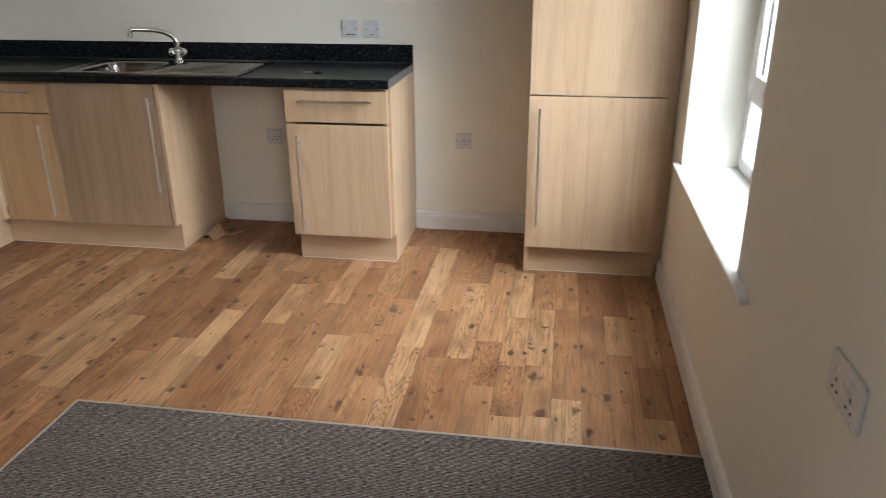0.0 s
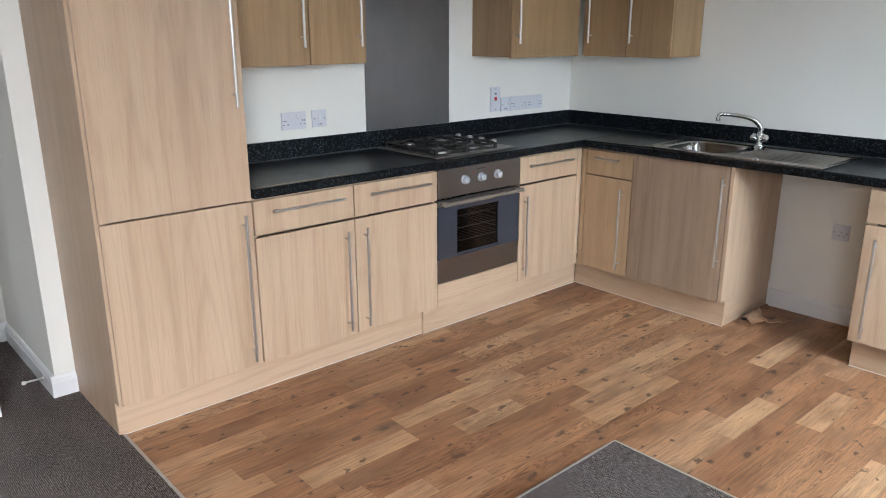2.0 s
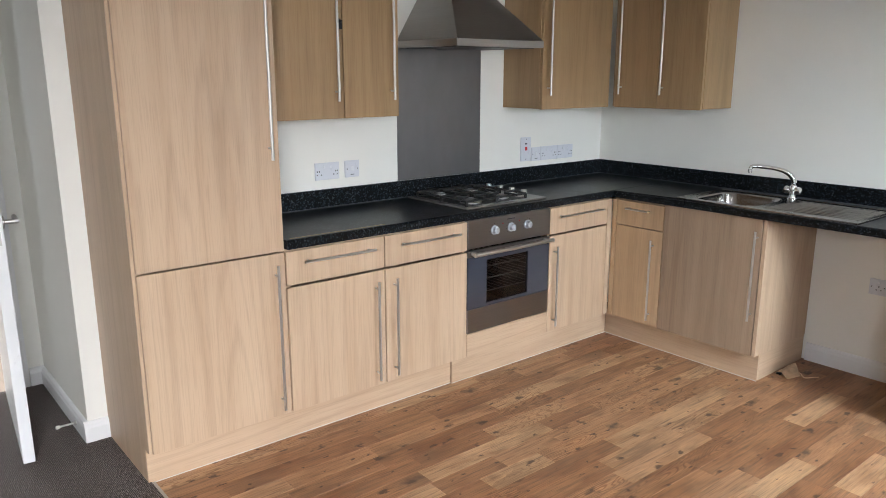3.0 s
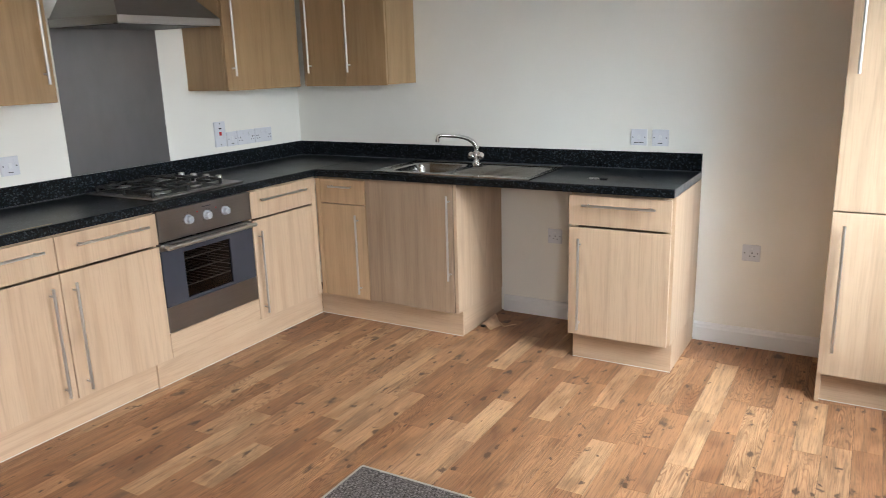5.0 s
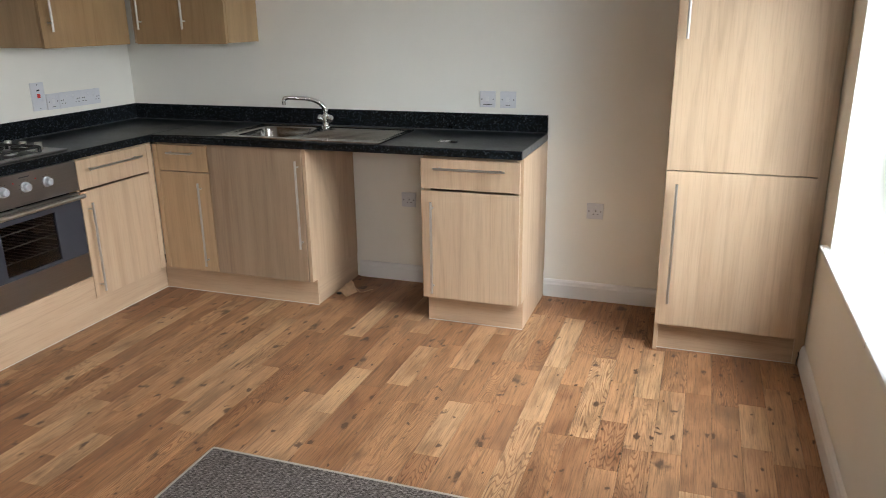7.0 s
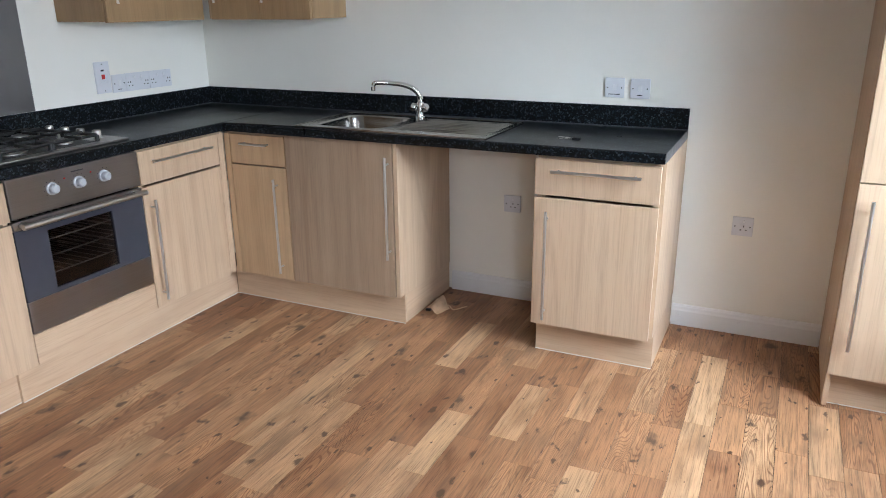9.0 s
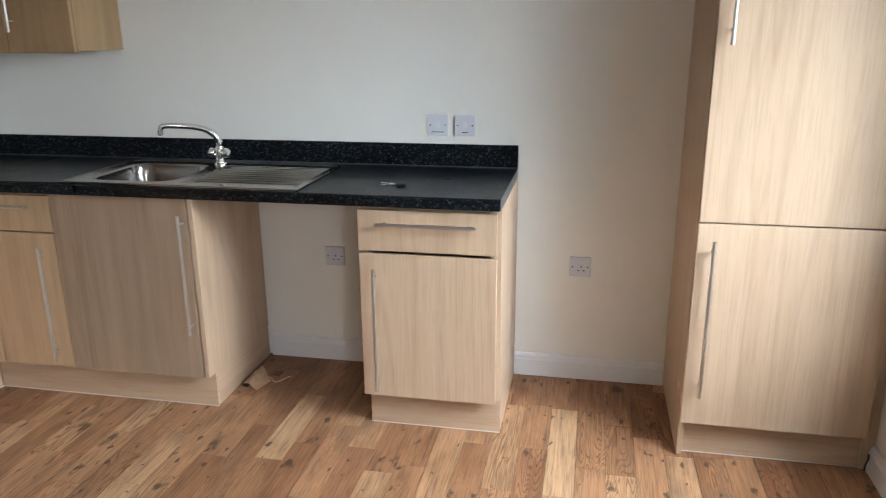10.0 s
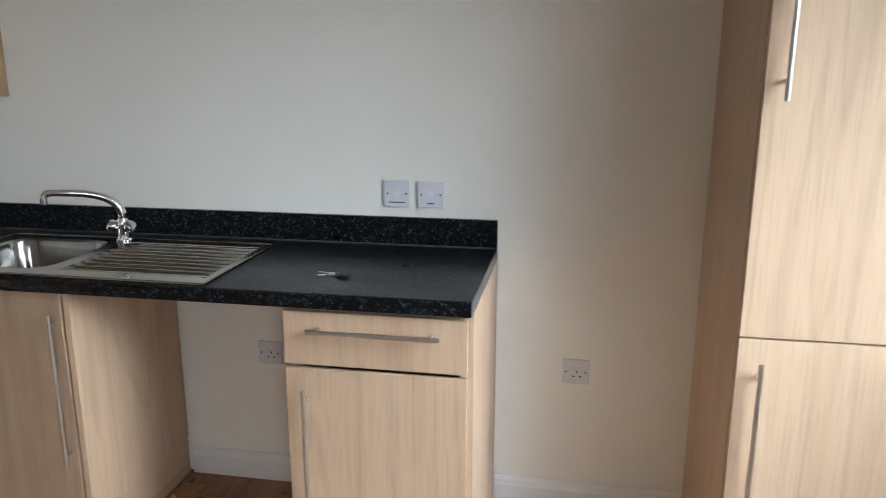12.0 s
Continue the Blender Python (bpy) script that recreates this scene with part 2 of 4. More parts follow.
        vo = n.new("ShaderNodeTexVoronoi")
        vo.voronoi_dimensions = "2D"
        vo.inputs["Scale"].default_value = 1.0
        l.new(a.outputs[0], vo.inputs["Vector"])
        sep = n.new("ShaderNodeSeparateColor")
        l.new(vo.outputs["Color"], sep.inputs["Color"])
        grow = n.new("ShaderNodeMath")
        grow.operation = "MULTIPLY_ADD"
        grow.inputs[1].default_value, grow.inputs[2].default_value = 1.7, 0.50
        l.new(sep.outputs["Green"], grow.inputs[0])
        far = n.new("ShaderNodeMath")
        far.operation = "MULTIPLY"
        l.new(vo.outputs["Distance"], far.inputs[0])
        l.new(grow.outputs[0], far.inputs[1])
        spot = ramp(n, [(size[0], grey(1.0)), (size[1], grey(0.0))])
        l.new(far.outputs[0], spot.inputs["Fac"])
        some = n.new("ShaderNodeMath")
        some.operation = "GREATER_THAN"
        some.inputs[1].default_value = keep
        l.new(sep.outputs["Red"], some.inputs[0])
        both = n.new("ShaderNodeMath")
        both.operation = "MULTIPLY"
        l.new(spot.outputs["Color"], both.inputs[0])
        l.new(some.outputs[0], both.inputs[1])
        soft = n.new("ShaderNodeMath")
        soft.operation = "MULTIPLY"
        soft.inputs[1].default_value = depth
        l.new(both.outputs[0], soft.inputs[0])
        c = mix(n, l, "MIX", soft.outputs[0], c, colour)
    l.new(c, b.inputs["Base Color"])
    rr = ramp(n, [(0.3, grey(0.42)), (0.7, grey(0.55))])
    l.new(grain, rr.inputs["Fac"])
    l.new(rr.outputs["Color"], b.inputs["Roughness"])
    b.inputs["Specular IOR Level"].default_value = 0.42
    bump(n, l, b, grain, 0.10, 0.0008)
    return m


PLANK = plank_material()
JOINT = plain("floor_joint", (0.055, 0.028, 0.015), 0.7, grain=0.1)


def carpet_material():
    m, n, l, b = material("ribbed_grey_brown_carpet")
    v = coords(n, l, (1, 1, 1), False)
    w = n.new("ShaderNodeTexWave")
    w.wave_type, w.bands_direction = "BANDS", "Y"
    w.inputs["Scale"].default_value, w.inputs["Distortion"].default_value = 52.0, 4.0
    w.inputs["Detail"].default_value, w.inputs["Detail Scale"].default_value = 2.0, 3.0
    l.new(v, w.inputs["Vector"])
    tuft = noise_tex(n, l, coords(n, l, (55, 210, 1), False), 1.0, 4.0, 0.7)
    both = n.new("ShaderNodeMath")
    both.operation = "MULTIPLY_ADD"
    both.inputs[1].default_value = 0.22
    l.new(w.outputs["Fac"], both.inputs[0])
    t2 = n.new("ShaderNodeMath")
    t2.operation = "MULTIPLY"
    t2.inputs[1].default_value = 1.08
    l.new(tuft, t2.inputs[0])
    l.new(t2.outputs[0], both.inputs[2])
    r = ramp(n, [(0.46, (0.020, 0.016, 0.014)), (0.66, (0.098, 0.081, 0.075)), (0.90, (0.340, 0.296, 0.278))])
    l.new(both.outputs[0], r.inputs["Fac"])
    wear = noise_tex(n, l, v, 2.3, 4.0, 0.6)
    wr = ramp(n, [(0.3, grey(0.85)), (0.7, grey(1.12))])
    l.new(wear, wr.inputs["Fac"])
    l.new(mix(n, l, "MULTIPLY", 1.0, r.outputs["Color"], wr.outputs["Color"]), b.inputs["Base Color"])
    b.inputs["Roughness"].default_value = 0.95
    b.inputs["Specular IOR Level"].default_value = 0.1
    bump(n, l, b, both.outputs[0], 0.8, 0.004)
    return m


CARPET = carpet_material()
PALEFLOOR = wood("pale_laminate", (0.60, 0.47, 0.38), (0.54, 0.41, 0.32), (0.46, 0.34, 0.26), (1.5, 26, 26))
GRASS = plain("rough_grass", (0.075, 0.10, 0.04), 0.95, grain=0.3, scale=0.7, relief=0.02, fine=20)


def glass_material(name, tint):
    m, n, l, b = material(name)
    b.inputs["Base Color"].default_value = (*tint, 1)
    b.inputs["Transmission Weight"].default_value = 1.0
    b.inputs["Roughness"].default_value = 0.0
    b.inputs["IOR"].default_value = 1.45
    return m


def backdrop_material():
    m, n, l, b = material("bright_overcast_distance")
    b.inputs["Base Color"].default_value = (0.6, 0.65, 0.68, 1)
    b.inputs["Emission Color"].default_value = (0.80, 0.90, 1.0, 1)
    b.inputs["Emission Strength"].default_value = 1.6
    return m


BACKDROP = backdrop_material()
GLASS = glass_material("window_glass", (0.97, 0.99, 0.98))
OVENGLASS = glass_material("oven_glass", (0.35, 0.33, 0.33))

# ---- building helpers ----


def box(bm, x0, x1, y0, y1, z0, z1, bevel=0.0):
    """A block between two corners, its edges rounded by bevel metres."""
    made = bmesh.ops.create_cube(bm, size=1.0, matrix=Matrix.Translation(((x0 + x1) / 2, (y0 + y1) / 2, (z0 + z1) / 2)) @ Matrix.Diagonal((abs(x1 - x0), abs(y1 - y0), abs(z1 - z0), 1)))
    if bevel:
        edges = list({e for v in made["verts"] for e in v.link_edges})
        bmesh.ops.bevel(bm, geom=edges, offset=bevel, segments=2, affect="EDGES", profile=0.6)
    return bm


def rod(bm, a, b, r, sides=14, r2=None):
    """A round bar from a to b."""
    a, b = Vector(a), Vector(b)
    turn = (b - a).to_track_quat("Z", "Y").to_matrix().to_4x4()
    bmesh.ops.create_cone(bm, cap_ends=True, segments=sides, radius1=r, radius2=r if r2 is None else r2, depth=(b - a).length, matrix=Matrix.Translation((a + b) / 2) @ turn)
    return bm


def sweep(bm, points, radii, sides=14):
    """A tube through points, each with its radius."""
    rings = []
    pts = [Vector(p) for p in points]
    up = Vector((0, 1, 0.01))
    for i, p in enumerate(pts):
        d = (pts[min(i + 1, len(pts) - 1)] - pts[max(i - 1, 0)]).normalized()
        s = d.cross(up).normalized()
        t = s.cross(d)
        rings.append([bm.verts.new(p + radii[i] * (math.cos(a) * s + math.sin(a) * t)) for a in (2 * math.pi * k / sides for k in range(sides))])
    for r0, r1 in zip(rings, rings[1:]):
        for k in range(sides):
            bm.faces.new((r0[k], r0[(k + 1) % sides], r1[(k + 1) % sides], r1[k]))
    bm.faces.new(list(reversed(rings[0])))
    bm.faces.new(rings[-1])
    bmesh.ops.recalc_face_normals(bm, faces=bm.faces)
    return bm


def lathe(bm, centre, axis, profile, sides=20):
    """A turned shape: profile holds (distance along the axis, radius)."""
    centre, axis = Vector(centre), Vector(axis).normalized()
    s = axis.orthogonal().normalized()
    t = axis.cross(s)
    rings = [[bm.verts.new(centre + axis * h + r * (math.cos(a) * s + math.sin(a) * t)) for a in (2 * math.pi * k / sides for k in range(sides))] for h, r in profile]
    for r0, r1 in zip(rings, rings[1:]):
        for k in range(sides):
            bm.faces.new((r0[k], r0[(k + 1) % sides], r1[(k + 1) % sides], r1[k]))
    bm.faces.new(list(reversed(rings[0])))
    bm.faces.new(rings[-1])
    bmesh.ops.recalc_face_normals(bm, faces=bm.faces)
    return bm


BASES = {}


def thing(name, base, label, category, group=""):
    ob = new(name)
    ob.empty_display_size = 0.05
    ob.location = base
    BASES[ob.name] = Vector(base)
    return tagged(ob, label, category, group)


def smooth(me, on):
    for p in me.polygons:
        p.use_smooth = on
    if on:
        me.set_sharp_from_angle(angle=radians(35))


def part(name, bm, mat, parent, label="", soft=False):
    """Links a bmesh in world metres as one mesh under a thing or a part."""
    base = BASES[parent.name]
    bmesh.ops.translate(bm, verts=bm.verts, vec=-base)
    me = bpy.data.meshes.new(name)
    bm.to_mesh(me)
    bm.free()
    smooth(me, soft)
    me.materials.append(mat)
    ob = new(name, me)
    ob.parent = parent
    BASES[ob.name] = base
    return tagged(ob, label)


def solid(name, bm, mat, label, category="", kind="", group="", soft=False, base=None):
    """Links a bmesh in world metres as one top-level mesh."""
    base = Vector(base or (0, 0, 0))
    bmesh.ops.translate(bm, verts=bm.verts, vec=-base)
    me = bpy.data.meshes.new(name)
    bm.to_mesh(me)
    bm.free()
    smooth(me, soft)
    me.materials.append(mat)
    ob = new(name, me)
    ob.location = base
    BASES[ob.name] = base
    return tagged(ob, label, category, group, kind)


def bmk():
    return bmesh.new()


# the two runs of units: along the hob wall (u is y, outwards is x) and along the sink wall (u is x, outwards is -y)
HOB, SINK = "hob", "sink"


def rbox(bm, run, u0, u1, v0, v1, z0, z1, bevel=0.0):
    if run == HOB:
        return box(bm, v0, v1, u0, u1, z0, z1, bevel)
    return box(bm, u0, u1, -v1, -v0, z0, z1, bevel)


def rp(run, u, v, z):
    return (v, u, z) if run == HOB else (u, -v, z)

# ---- the shell ----
XW, YB, H = 3.925, -7.5, 2.4      # window wall, rear wall, ceiling
T = 0.30
WY0, WY1, WZ0, WZ1 = -1.905, -0.80, 0.597, 2.10    # window opening

b = bmk()
box(b, -0.12, XW + T, 0.0, 0.15, 0, H)
solid("wall_north", b, WALL, "cream painted wall behind the sink", kind="structure")
b = bmk()
box(b, -0.12, 0.0, -3.40, 0.0, 0, H)
solid("wall_west", b, WALL, "cream painted wall behind the hob", kind="structure")
b = bmk()
RY0, RY1 = -5.40, -3.95      # second opening, added out of view further back
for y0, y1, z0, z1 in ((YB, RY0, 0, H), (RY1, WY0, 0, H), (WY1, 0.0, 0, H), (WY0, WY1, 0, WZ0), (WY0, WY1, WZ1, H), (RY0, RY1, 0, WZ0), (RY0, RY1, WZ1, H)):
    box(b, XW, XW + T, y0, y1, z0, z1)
solid("wall_east", b, WALL, "cream painted wall with a deep window reveal and an added opening out of view", kind="structure")
b = bmk()
box(b, -0.12, XW + T, YB - 0.15, YB, 0, H)
solid("wall_south", b, WALL, "plain cream painted end wall", kind="structure")
# alcove beside the tall unit and the doorway to the hall
b = bmk()
box(b, -0.83, -0.12, -3.40, -3.28, 0, H)
solid("wall_alcove", b, WALL, "cream painted alcove wall", kind="structure")
DX = -0.83
b = bmk()
box(b, DX - 0.10, DX, -3.53, -3.28, 0, H)
box(b, DX - 0.10, DX, -4.75, -4.37, 0, H)
box(b, DX - 0.10, DX, -4.37, -3.53, 2.04, H)
solid("wall_doorway", b, WALL, "cream painted wall with a doorway to the hall", kind="structure")
b = bmk()
box(b, DX - 0.10, 0.0, -4.87, -4.75, 0, H)
box(b, -0.12, 0.0, YB, -4.87, 0, H)
solid("wall_west_rear", b, WALL, "cream painted wall of the living area", kind="structure")
# hall beyond the doorway
b = bmk()
box(b, -3.3, DX - 0.10, -3.0, -2.9, 0, H)
box(b, -3.3, DX - 0.10, -5.6, -5.5, 0, H)
box(b, -3.4, -3.3, -5.6, -4.7, 0, H)
box(b, -3.4, -3.3, -3.7, -2.9, 0, H)
# sill and head of an opening added out of view for the hall's fill lamp
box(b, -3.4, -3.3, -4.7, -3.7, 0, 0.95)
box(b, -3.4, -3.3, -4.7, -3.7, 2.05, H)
box(b, DX - 0.10, DX, -3.28, -2.9, 0, H)
box(b, DX - 0.10, DX, -5.6, -4.87, 0, H)
solid("wall_hall", b, WALL, "cream painted hall walls", kind="structure")
b = bmk()
box(b, -3.4, XW + T, YB - 0.25, 0.15, H, H + 0.15)
solid("ceiling", b, CEILING, "plain white painted ceiling", kind="structure")
b = bmk()
box(b, -3.4, XW + T, YB - 0.25, 0.15, -0.15, -0.004)
FLOOR = solid("floor", b, JOINT, "rustic oak-effect plank floor", kind="structure")
b = bmk()
box(b, -90, 90, -90, 90, -0.5, -0.4)
solid("ground", b, GRASS, "rough grass outside the windows", kind="structure")

b = bmk()
box(b, 4.5, 75, 52.0, 52.2, -0.4, 60)
solid("backdrop", b, BACKDROP, "pale overcast distance beyond the window", kind="structure")

# carpet in an L round the kitchen floor
CX, CY, CL = 1.825, -1.908, -3.299
b = bmk()
box(b, CX + 0.006, XW, CL, CY - 0.006, -0.003, 0.007)
box(b, 0.0, XW, YB, CL - 0.006, -0.003, 0.007)
box(b, DX, 0.0, -4.75, -3.40, -0.003, 0.007)
solid("carpet", b, CARPET, "dark grey-brown ribbed carpet", "carpet", kind="structure")
STRIP = plain("pale_carpet_strip", (0.42, 0.39, 0.36), 0.35, 0.5, grain=0.1, scale=60)
for nm, x0, x1, y0, y1 in (("along", CX, XW - 0.018, CY - 0.006, CY + 0.003), ("side", CX - 0.003, CX + 0.006, CL, CY - 0.006), ("door", 0.52, CX - 0.006, CL - 0.006, CL + 0.006)):
    b = bmk()
    box(b, x0, x1, y0, y1, -0.002, 0.009, 0.002)
    solid("carpet_trim", b, STRIP, "thin pale edging strip between carpet and plank floor", kind="structure")
b = bmk()
box(b, -3.3, DX - 0.005, -5.5, -3.0, -0.003, 0.004)
solid("hall_floor", b, PALEFLOOR, "pale wood-effect hall floor", kind="structure")


def skirting(x0, y0, x1, y1, out):
    """A moulded skirting board along a wall, standing out along out."""
    b = bmk()
    prof = [(0.0, 0.0), (0.018, 0.0), (0.018, 0.072), (0.0145, 0.080), (0.0125, 0.090), (0.006, 0.098), (0.0, 0.100)]
    o = Vector((*out, 0))
    ends = [[b.verts.new(Vector((x, y, z)) + o * d) for d, z in prof] for x, y in ((x0, y0), (x1, y1))]
    k = len(prof)
    for i in range(k):
        b.faces.new((ends[0][i], ends[0][(i + 1) % k], ends[1][(i + 1) % k], ends[1][i]))
    b.faces.new(ends[0])
    b.faces.new(list(reversed(ends[1])))
    bmesh.ops.recalc_face_normals(b, faces=b.faces)
    return solid("baseboard", b, GLOSS, "white painted moulded skirting board", "skirting", kind="structure")


skirting(1.53, 0, 2.158, 0, (0, -1))
skirting(2.656, 0, 3.283, 0, (0, -1))
skirting(XW, -0.53, XW, YB, (-1, 0))
skirting(0.0, -3.418, 0.0, -3.315, (1, 0))
skirting(DX + 0.018, -3.40, 0.0, -3.40, (0, -1))
skirting(DX, -3.40, DX, -3.47, (1, 0))

# the window in the east wall, and the added one out of view
WF, ZT, zs, FX = 0.055, 0.93, WZ0 + 0.026, XW + 0.218


def casement(name, wy0, wy1, label):
    """A plastic casement over a low fixed light, with a gloss sill board."""
    b = bmk()
    box(b, XW - 0.032, XW, wy0 - 0.17, wy1 + 0.06, WZ0, WZ0 + 0.026, 0.008)
    box(b, XW - 0.004, XW + 0.228, wy0 + 0.001, wy1 - 0.001, WZ0 + 0.001, WZ0 + 0.0255)
    win = solid(name, b, GLOSS, label, kind="structure")
    b = bmk()
    for y0, y1, z0, z1 in ((wy0, wy0 + WF, zs, WZ1), (wy1 - WF, wy1, zs, WZ1), (wy0 + WF, wy1 - WF, zs, zs + WF), (wy0 + WF, wy1 - WF, WZ1 - WF, WZ1), (wy0 + WF, wy1 - WF, ZT - 0.03, ZT + 0.03)):
        box(b, FX, FX + 0.065, y0, y1, z0, z1, 0.006)
    part("window_frame", b, UPVC, win, "white plastic window frame")
    b = bmk()
    for y0, y1, z0, z1 in ((wy0 + 0.045, wy0 + 0.105, ZT + 0.02, WZ1 - 0.04), (wy1 - 0.135, wy1 - 0.045, ZT + 0.02, WZ1 - 0.04), (wy0 + 0.105, wy1 - 0.135, ZT + 0.02, ZT + 0.08), (wy0 + 0.105, wy1 - 0.135, WZ1 - 0.10, WZ1 - 0.04)):
        box(b, FX - 0.012, FX + 0.05, y0, y1, z0, z1, 0.006)
    part("window_sash", b, UPVC, win, "white opening sash")
    b = bmk()
    for y0, y1 in ((wy0 + 0.104, wy0 + 0.110), (wy1 - 0.140, wy1 - 0.134)):
        box(b, FX + 0.010, FX + 0.016, y0, y1, ZT + 0.08, WZ1 - 0.10)
    part("gasket", b, DARK, win, "black rubber glazing gasket")
    for z0, z1, m in ((zs + WF, ZT - 0.03, 0.055), (ZT + 0.08, WZ1 - 0.10, 0.105)):
        b = bmk()
        box(b, FX + 0.050, FX + 0.056, wy0 + m, wy1 - m, z0, z1)
        part("pane", b, GLASS, win).visible_shadow = False
    b = bmk()
    box(b, FX - 0.05, FX - 0.012, wy0 + 0.06, wy0 + 0.085, 1.36, 1.46, 0.006)
    part("window_handle", b, UPVC, win)


casement("window_1", WY0, WY1, "white plastic casement window with a white gloss sill board")
casement("unseen_window_2", RY0, RY1, "white plastic casement window added out of view in the living area")

# ---- kitchen units ----
F = 0.574            # door fronts, out from the wall
C = 0.555            # carcass fronts
PV = 0.519           # plinth fronts
WF0 = 0.594          # worktop fronts
Z0, ZD, ZE = 0.148, 0.700, 0.852    # door bottoms, drawer bottoms, drawer tops


def bar_handle(run, parent, u0, z0, u1, z1, v=F, mat=HANDLE):
    """A T-bar handle standing off a front on two short posts."""
    b = bmk()
    off = v + 0.030
    rod(b, rp(run, u0, off, z0), rp(run, u1, off, z1), 0.006, 12)
    du, dz = u1 - u0, z1 - z0
    for k in (0.07, 0.93):
        rod(b, rp(run, u0 + du * k, v - 0.002, z0 + dz * k), rp(run, u0 + du * k, off, z0 + dz * k), 0.0045, 8)
    part("handle", b, mat, parent, "brushed steel bar handle", soft=True)


def front(run, parent, kind, u0, u1, z0, z1, handle=None, mat=OAK, v0=None, v1=F, label=""):
    b = bmk()
    rbox(b, run, u0, u1, v0 if v0 is not None else C + 0.002, v1, z0, z1, 0.0016)
    door = part(kind, b, mat, parent, label)
    if handle:
        bar_handle(run, door, *handle, v=v1)
    return door


def carcass(run, parent, u0, u1, v1, z0, z1, left=True, right=True, mat=OAK, v0=0.004, body_top=None):
    b = bmk()
    top = body_top or z1 - 0.001
    a, c = u0 + 0.0185, u1 - 0.0185
    rbox(b, run, a, c, v0, v0 + 0.012, z0, top)
    rbox(b, run, a, c, v0 + 0.013, v1 - 0.004, z0, z0 + 0.018)
    rbox(b, run, a, c, v0 + 0.013, v1 - 0.004, top - 0.018, top)
    part("body", b, CARCASS, parent)
    for on, a, c in ((left, u0, u0 + 0.018), (right, u1 - 0.018, u1)):
        b = bmk()
        rbox(b, run, a, c, v0, v1, z0, z1, 0.001)
        part("side_panel", b, mat if on else CARCASS, parent)


def plinth(run, name, u0, u1, v, label, ends=(False, False)):
    b = bmk()
    rbox(b, run, u0, u1, v - 0.016, v, 0.0035, 0.146, 0.001)
    p = solid("plinth", b, OAK_FLAT_Y if run == HOB else OAK_FLAT_X, label, "plinth", base=rp(run, (u0 + u1) / 2, v, 0.0))
    b = bmk()
    rbox(b, run, u0, u1, v - 0.002, v + 0.0022, 0.0005, 0.0030)
    part("sealant_bead", b, SEALANT, p, "thin white sealant line")
    return p


# tall unit at the end of the hob run
tall = thing("tall_cabinet", rp(HOB, -3.0, 0.3, 0), "tall pale oak-effect larder cabinet with two doors", "cabinet", "tall cabinets")
carcass(HOB, tall, -3.296, -2.708, C, 0.15, 2.11, left=False)
b = bmk()
rbox(b, HOB, -3.316, -3.297, 0.004, C + 0.004, 0.147, 2.11)
rbox(b, HOB, -3.316, -3.297, 0.004, PV - 0.0235, 0.0, 0.147)
part("end_panel", b, OAK, tall, "full-height oak-effect end panel")
front(HOB, tall, "door", -3.304, -2.713, Z0, 0.857, (-2.757, 0.18, -2.757, 0.813))
front(HOB, tall, "door", -3.304, -2.713, 0.864, 2.108, (-2.755, 1.24, -2.755, 1.90))
# double base unit
base2 = thing("base_cabinet", rp(HOB, -2.2, 0.3, 0), "pale oak-effect double base cabinet with two drawers and two doors", "cabinet", "base cabinets")
carcass(HOB, base2, -2.705, -1.713, C, 0.15, 0.868)
for u0, u1, hu in ((-2.706, -2.215, -2.265), (-2.209, -1.714, -2.162)):
    c = (u0 + u1) / 2 + 0.006
    front(HOB, base2, "drawer", u0, u1, 0.711, 0.856, (c - 0.178, 0.808, c + 0.178, 0.808))
    front(HOB, base2, "door", u0, u1, Z0, ZD, (hu, 0.18, hu, 0.655))
# narrow base unit beside the oven with the corner post
base1 = thing("base_cabinet", rp(HOB, -0.85, 0.3, 0), "pale oak-effect base cabinet with drawer beside the oven", "cabinet", "base cabinets")
carcass(HOB, base1, -1.110, -0.560, C, 0.15, 0.868)
front(HOB, base1, "drawer", -1.108, -0.618, 0.711, 0.856, (-1.056, 0.807, -0.688, 0.807))
front(HOB, base1, "door", -1.108, -0.618, Z0, ZD, (-1.071, 0.182, -1.071, 0.643))
b = bmk()
rbox(b, HOB, -0.614, -0.576, C + 0.002, F, Z0, 0.856, 0.001)
part("corner_post", b, OAK, base1)
# narrow drawer unit of the sink run
base3 = thing("base_cabinet", rp(SINK, 0.78, 0.3, 0), "narrow honey oak-effect corner cabinet with a small drawer", "cabinet", "base cabinets")
carcass(SINK, base3, 0.580, 0.930, C, 0.15, 0.868, v0=0.02)
b = bmk()
rbox(b, SINK, 0.577, 0.608, C + 0.002, F, Z0, 0.856, 0.001)
part("corner_post", b, OAK_HONEY, base3)
front(SINK, base3, "drawer", 0.612, 0.928, 0.714, 0.856, (0.690, 0.815, 0.846, 0.815), mat=OAK_HONEY)
front(SINK, base3, "door", 0.612, 0.928, Z0, 0.708, (0.873, 0.186, 0.873, 0.657), mat=OAK_HONEY)
# sink unit, with its greyed door
base4 = thing("base_cabinet", rp(SINK, 1.22, 0.3, 0), "sink base cabinet with a greyer oak-effect door", "cabinet", "base cabinets")
carcass(SINK, base4, 0.932, 1.500, C, 0.15, 0.868, right=False, body_top=0.70)
front(SINK, base4, "door", 0.934, 1.496, Z0, 0.866, (1.478, 0.340, 1.478, 0.807), mat=OAK_GREY, label="greyer oak-effect sink door")
b = bmk()
rbox(b, SINK, 1.502, 1.521, 0.02, F - 0.004, 0.150, 0.868, 0.001)
part("end_panel", b, OAK, base4)
b = bmk()
